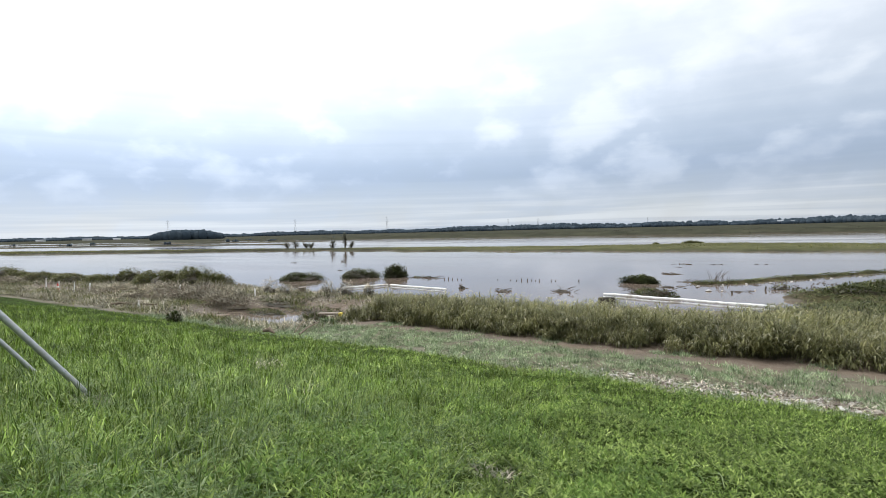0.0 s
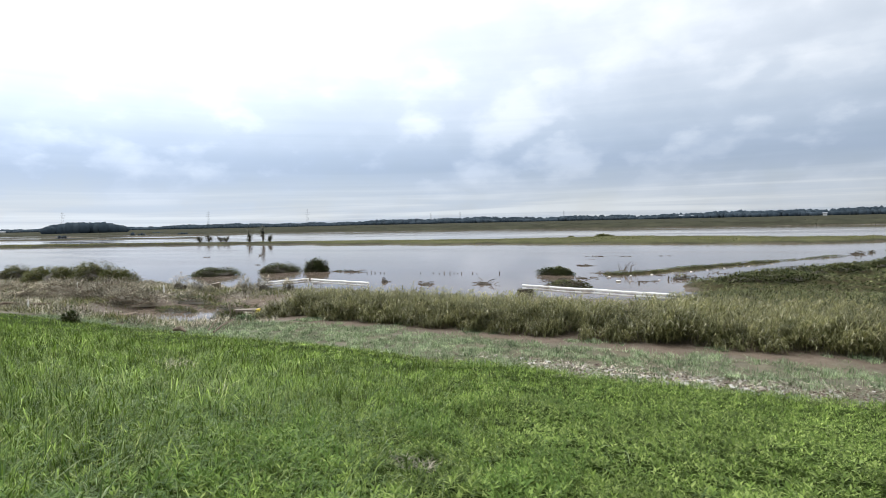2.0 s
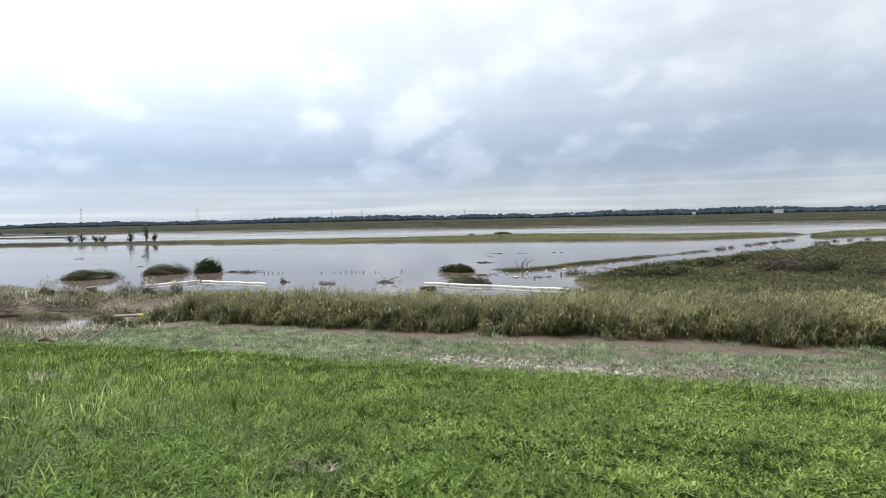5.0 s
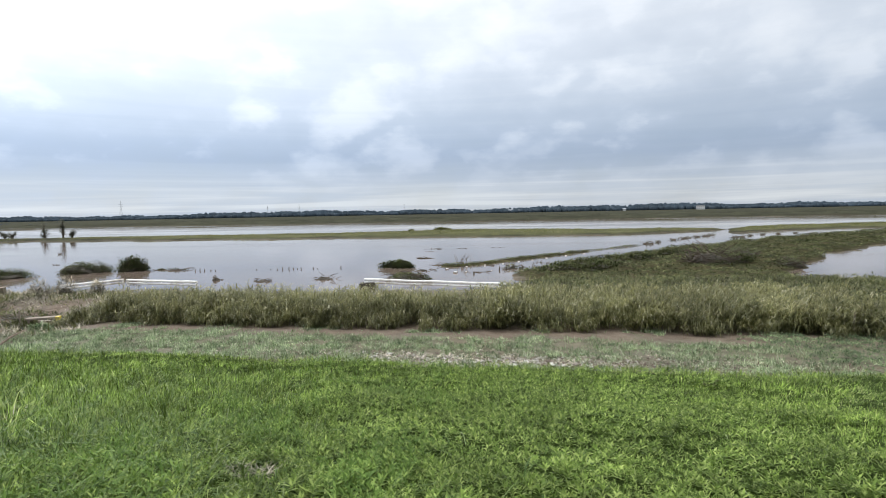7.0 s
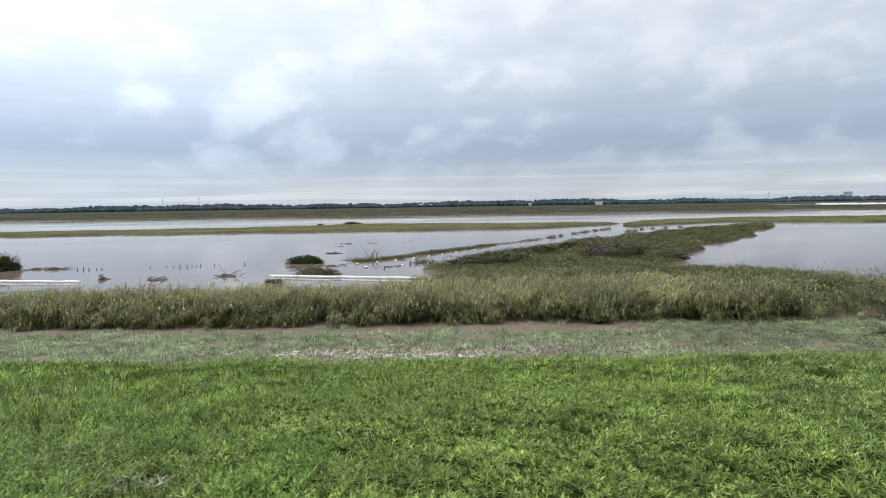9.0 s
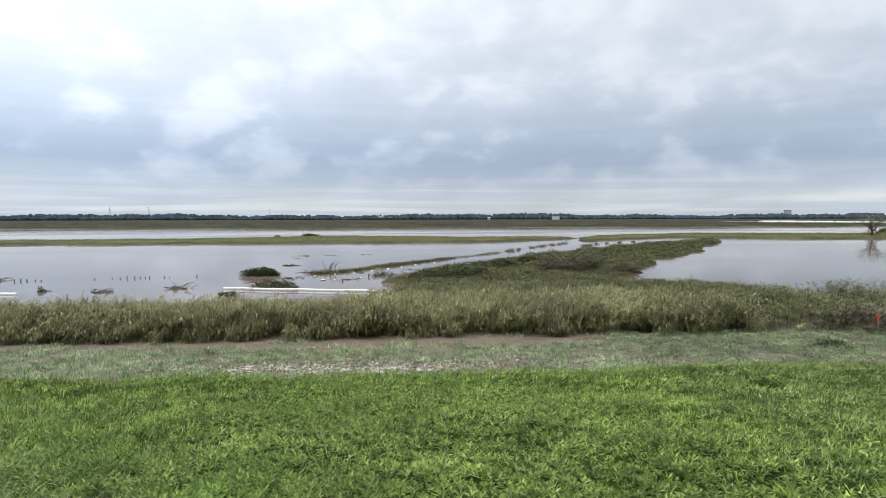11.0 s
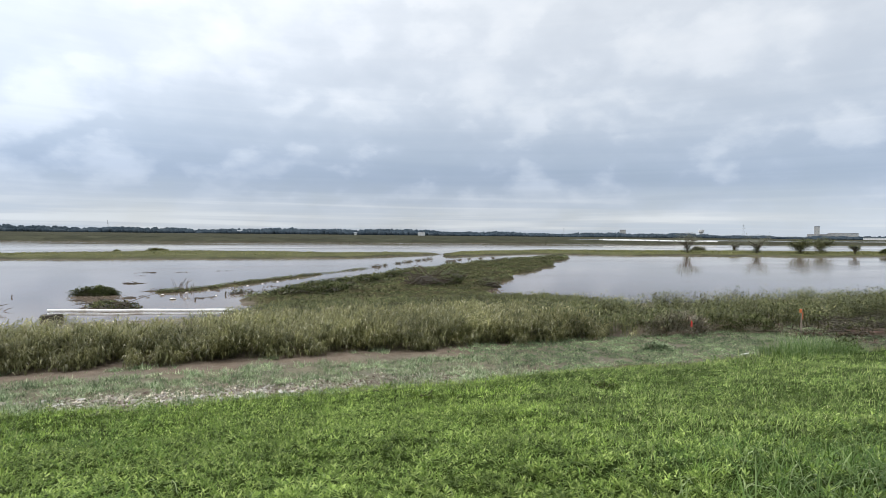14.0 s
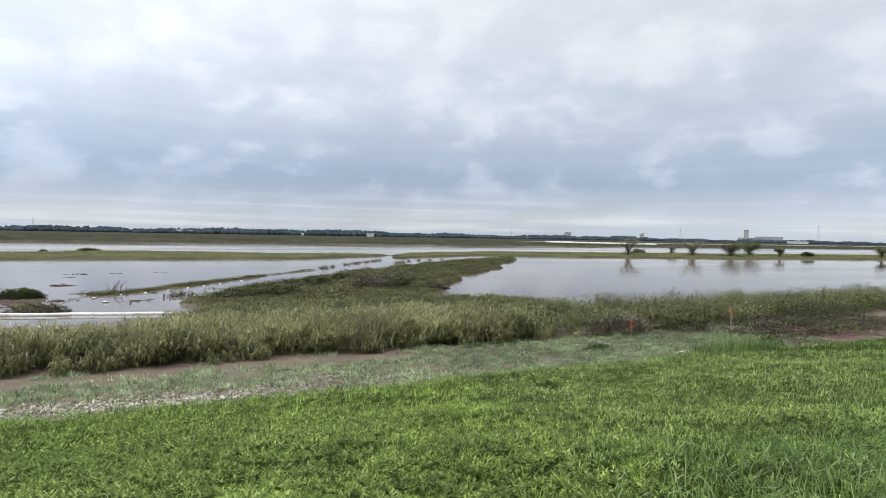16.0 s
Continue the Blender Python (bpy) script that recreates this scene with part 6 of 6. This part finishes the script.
def far_building(az0, az1, d, top_el, label, depth=10.0, roof="flat", mat=PALE, name="building", storeys=2, cols=5):
    """A distant building: walls, a roof with thickness, and rows of windows."""
    am = radians((az0 + az1) / 2)
    w = d * abs(math.tan(radians(az0 - az1)))
    x, y = -math.sin(am) * d, math.cos(am) * d
    z = gz(x, y) - 0.2
    h = 4.3 + d * math.tan(radians(top_el)) - z
    ob = root(name, x, y, z, label, "building", "", math.degrees(am))
    bm = bmesh.new()
    hw = h * (0.72 if roof == "gable" else 0.96)
    box(bm, (0, depth / 2, hw / 2), (w, depth, hw))
    wall = part("wall", bm, mat, ob)
    bm = bmesh.new()
    if roof == "gable":
        e = 0.4
        pts = [(-w / 2 - e, -e, hw), (w / 2 + e, -e, hw), (w / 2 + e, depth + e, hw), (-w / 2 - e, depth + e, hw), (-w / 2 - e, depth / 2, h), (w / 2 + e, depth / 2, h)]
        vs = [bm.verts.new(p) for p in pts]
        for f in ((0, 1, 5, 4), (2, 3, 4, 5), (0, 4, 3), (1, 2, 5), (3, 2, 1, 0)):
            bm.faces.new([vs[i] for i in f])
    else:
        box(bm, (0, depth / 2, h * 0.98), (w + 0.5, depth + 0.5, h * 0.04))
    part("roof", bm, ROOF, ob)
    for s in range(storeys):
        for c in range(cols):
            bm = bmesh.new()
            box(bm, ((c + 0.5) / cols * w - w / 2, -0.02, hw * (s + 0.55) / storeys), (w / cols * 0.38, 0.12, hw / storeys * 0.26))
            part("window", bm, PANE, wall)
    return ob


far_building(-15.2, -15.95, 600, 0.07, "white two-storey building before the woods", cols=4)
far_building(3.0, 2.55, 642, 0.04, "white farmhouse with a grey roof by the woods", 8, "gable", cols=3)
far_building(2.2, 1.6, 644, -0.02, "white farmhouse with a grey roof by the woods", 8, "gable", cols=3)
far_building(-8.5, -8.8, 610, -0.05, "small pale house at the wood's edge", 7, "gable", cols=2)
far_building(40.9, 40.2, 960, -0.02, "pale farm shed below a pylon", 9, "gable")
far_building(68.6, 67.9, 1300, 0.02, "low pale shed on the far fields", 9, "gable", CONCRETE)
far_building(66.3, 65.7, 1300, 0.0, "low pale shed on the far fields", 9, "gable", CONCRETE)
far_building(71.9, 71.2, 1300, 0.02, "low pale shed on the far fields", 9, "gable", CONCRETE)
far_building(-52.4, -52.8, 1150, 0.98, "tall pale factory tower on the horizon", 9, storeys=4, cols=2, name="factory_tower", mat=WORKS)
far_building(-51.9, -53.4, 1160, 0.26, "pale factory hall on the horizon", 24, storeys=1, cols=5, name="factory_hall", mat=WORKS)
far_building(-53.4, -55.5, 1170, 0.38, "large pale factory hall with rows of windows", 24, storeys=2, cols=7, name="factory_hall", mat=WORKS)
far_building(-55.8, -57.4, 1100, 0.02, "long low white warehouse on the horizon", 20, storeys=1, cols=9, name="warehouse")
far_building(-41.2, -43.0, 1080, 0.22, "pale grey works building behind the trees", 18, storeys=2, cols=8, mat=WORKS)
far_building(-36.0, -36.6, 1100, 0.52, "grey apartment block rising over the trees", 12, storeys=6, cols=4, mat=WORKS)
far_building(-32.5, -34.0, 1060, 0.20, "low grey works building behind the trees", 14, storeys=2, cols=7, mat=WORKS)
# water tower: a drum on a shaft
wa = radians(-43.45)
wt_x, wt_y = -math.sin(wa) * 1090, math.cos(wa) * 1090
tower = root("water_tower", wt_x, wt_y, gz(wt_x, wt_y) - 0.2, "grey water tower with a wide drum on the horizon", "water tower")
bm = bmesh.new()
tube(bm, ((0, 0, 0), (0, 0, 9.5)), (3.2, 2.6), 14)
part("shaft", bm, CONCRETE, tower)
bm = bmesh.new()
tube(bm, ((0, 0, 9.3), (0, 0, 10.6), (0, 0, 14.4), (0, 0, 14.8)), (2.7, 5.0, 5.0, 4.4), 18)
part("drum", bm, CONCRETE, tower)


# white greenhouse tunnels along the low end of the far levee
def greenhouse(az, label):
    a = radians(az)
    d = 236 / math.cos(a)
    x, y = -math.sin(a) * d, 236.0
    ob = root("greenhouse", x, y, gz(x, y) - 0.1, label, "greenhouse", "greenhouses on the levee")
    bm = bmesh.new()
    w, L, h, n = 2.2, 3.9, 0.8, 8
    rows = []
    for sx in (-L, L):
        rows.append([bm.verts.new((sx, -w * math.cos(math.pi * k / n), h * math.sin(math.pi * k / n))) for k in range(n + 1)])
    for k in range(n):
        bm.faces.new((rows[0][k], rows[0][k + 1], rows[1][k + 1], rows[1][k]))
    bm.faces.new(rows[0])
    bm.faces.new(rows[1][::-1])
    part("cover", bm, PALE, ob)
    for f in (-0.6, -0.2, 0.2, 0.6):
        bm = bmesh.new()
        tube(bm, [(L * f, -w * 1.01 * math.cos(math.pi * k / n), h * 1.015 * math.sin(math.pi * k / n)) for k in range(n + 1)], [0.04] * (n + 1), 4)
        part("hoop", bm, STEEL, ob)


for k in range(8):
    greenhouse(-34.9 - 1.33 * k, "low white greenhouse tunnel on the far bank")

# ---- rubble along the foot of the slope, stone by stone ----
rubble = root("rubble_strip", -1.2, 13.0, gz(-1.2, 13.0), "strip of pale broken stones pressed into silt", "rubble")
stone_meshes = []
for k in range(9):
    bm = bmesh.new()
    lump(bm, (0, 0, 0), (1, 0.7 + 0.05 * k % 0.3, 0.42), 300 + k, 0.32, 1)
    me = bpy.data.meshes.new("stone")
    bm.to_mesh(me)
    bm.free()
    me.materials.append(STONE)
    stone_meshes.append(me)
rs = random.Random(77)
for k in range(290):
    sx = rs.gauss(-1.3, 1.7)
    sy = TOE + 0.30 + rs.gauss(0, 0.27) + 0.12 * math.sin(sx)
    s = 0.028 + 0.070 * rs.random() ** 2.2
    ob = new("stone", rs.choice(stone_meshes))
    ob.parent = rubble
    ob.matrix_basis = pose(sx + 1.2, sy - 13.0, gz(sx, sy) - gz(-1.2, 13.0) + s * 0.24, rs.uniform(-14, 14), rs.uniform(-14, 14), rs.uniform(0, 360)) @ Matrix.Diagonal((s, s, s, 1))
# finer gravel between
vs, fs, o = [], [], 0
base = bmesh.new()
bmesh.ops.create_icosphere(base, subdivisions=1, radius=1)
V = np.array([tuple(v.co) for v in base.verts])
Fc = np.array([[v.index for v in f.verts] for f in base.faces])
base.free()
for k in range(1300):
    sx = rs.gauss(-1.2, 2.4)
    sy = TOE + 0.32 + rs.gauss(0, 0.36)
    s = rs.uniform(0.015, 0.04)
    vs.append(V * (s * np.array([rs.uniform(0.7, 1.4), rs.uniform(0.7, 1.4), 0.5])) * RNG.uniform(0.75, 1.2, (len(V), 1)) + np.array([sx, sy, gz(sx, sy) + s * 0.35]))
    fs.append(Fc + o)
    o += len(V)
me = mesh_from_arrays("gravel", np.concatenate(vs), None, np.concatenate(fs))
me.materials.append(STONE)
tagged(new("gravel", me), "fine pale gravel scattered between broken stones", "gravel", kind="stuff")
# bark, leaves and splinters washed in among the stones
n = 6500
x, y = RNG.normal(0.8, 3.8, n), TOE + 0.42 + RNG.normal(0, 0.42, n)
x, y = x[y > TOE - 0.1], y[y > TOE - 0.1]
n = len(x)
litter = blade_arrays(seat(x, y, -0.015), turn(n), RNG.uniform(0.04, 0.16, n), RNG.uniform(0.010, 0.030, n), RNG.normal(1.45, 0.15, n), RNG.normal(0.1, 0.15, n))
pick = RNG.uniform(0, 1, n) < 0.4
foliage_object("litter", [subset(litter, pick)], REDSOIL, "red-brown bark and rotten leaves between the stones", "litter", "stuff")
foliage_object("litter", [subset(litter, ~pick)], DEAD, "pale dead leaves and splinters between the stones", "litter", "stuff")
# stalks and splinters strewn over the red earth
n = 9000
x, y = RNG.normal(25.0, 4.6, n), RNG.normal(15.4, 1.0, n)
k = (x > 19.0) & (y > 13.0) & (RNG.uniform(0, 1, n) < 0.5 + 0.6 * lumpy(x, y, 2.0, 86) + 0.3 * smooth(14.5, 16.5, y))
x, y = x[k], y[k]
n = len(x)
b = seat(x, y, -0.02)
b[:, 2] += 0.22 * np.clip(lumpy(x, y, 1.6, 87), 0, 1) * RNG.uniform(0, 1, n)
strewn = spike_arrays(b, turn(n), RNG.uniform(0.10, 0.45, n), RNG.uniform(0.015, 0.045, n), np.abs(RNG.normal(1.35, 0.3, n)))
pick = RNG.uniform(0, 1, n)
foliage_object("litter", [some_spikes(strewn, pick < 0.4)], REDSOIL, "red-brown stalks strewn over bare earth", "litter", "stuff")
foliage_object("litter", [some_spikes(strewn, (pick >= 0.4) & (pick < 0.72))], SHRUB, "olive stalks strewn over bare earth", "litter", "stuff")
foliage_object("litter", [some_spikes(strewn, pick >= 0.72)], DEAD, "pale dead stalks strewn over bare earth", "litter", "stuff")
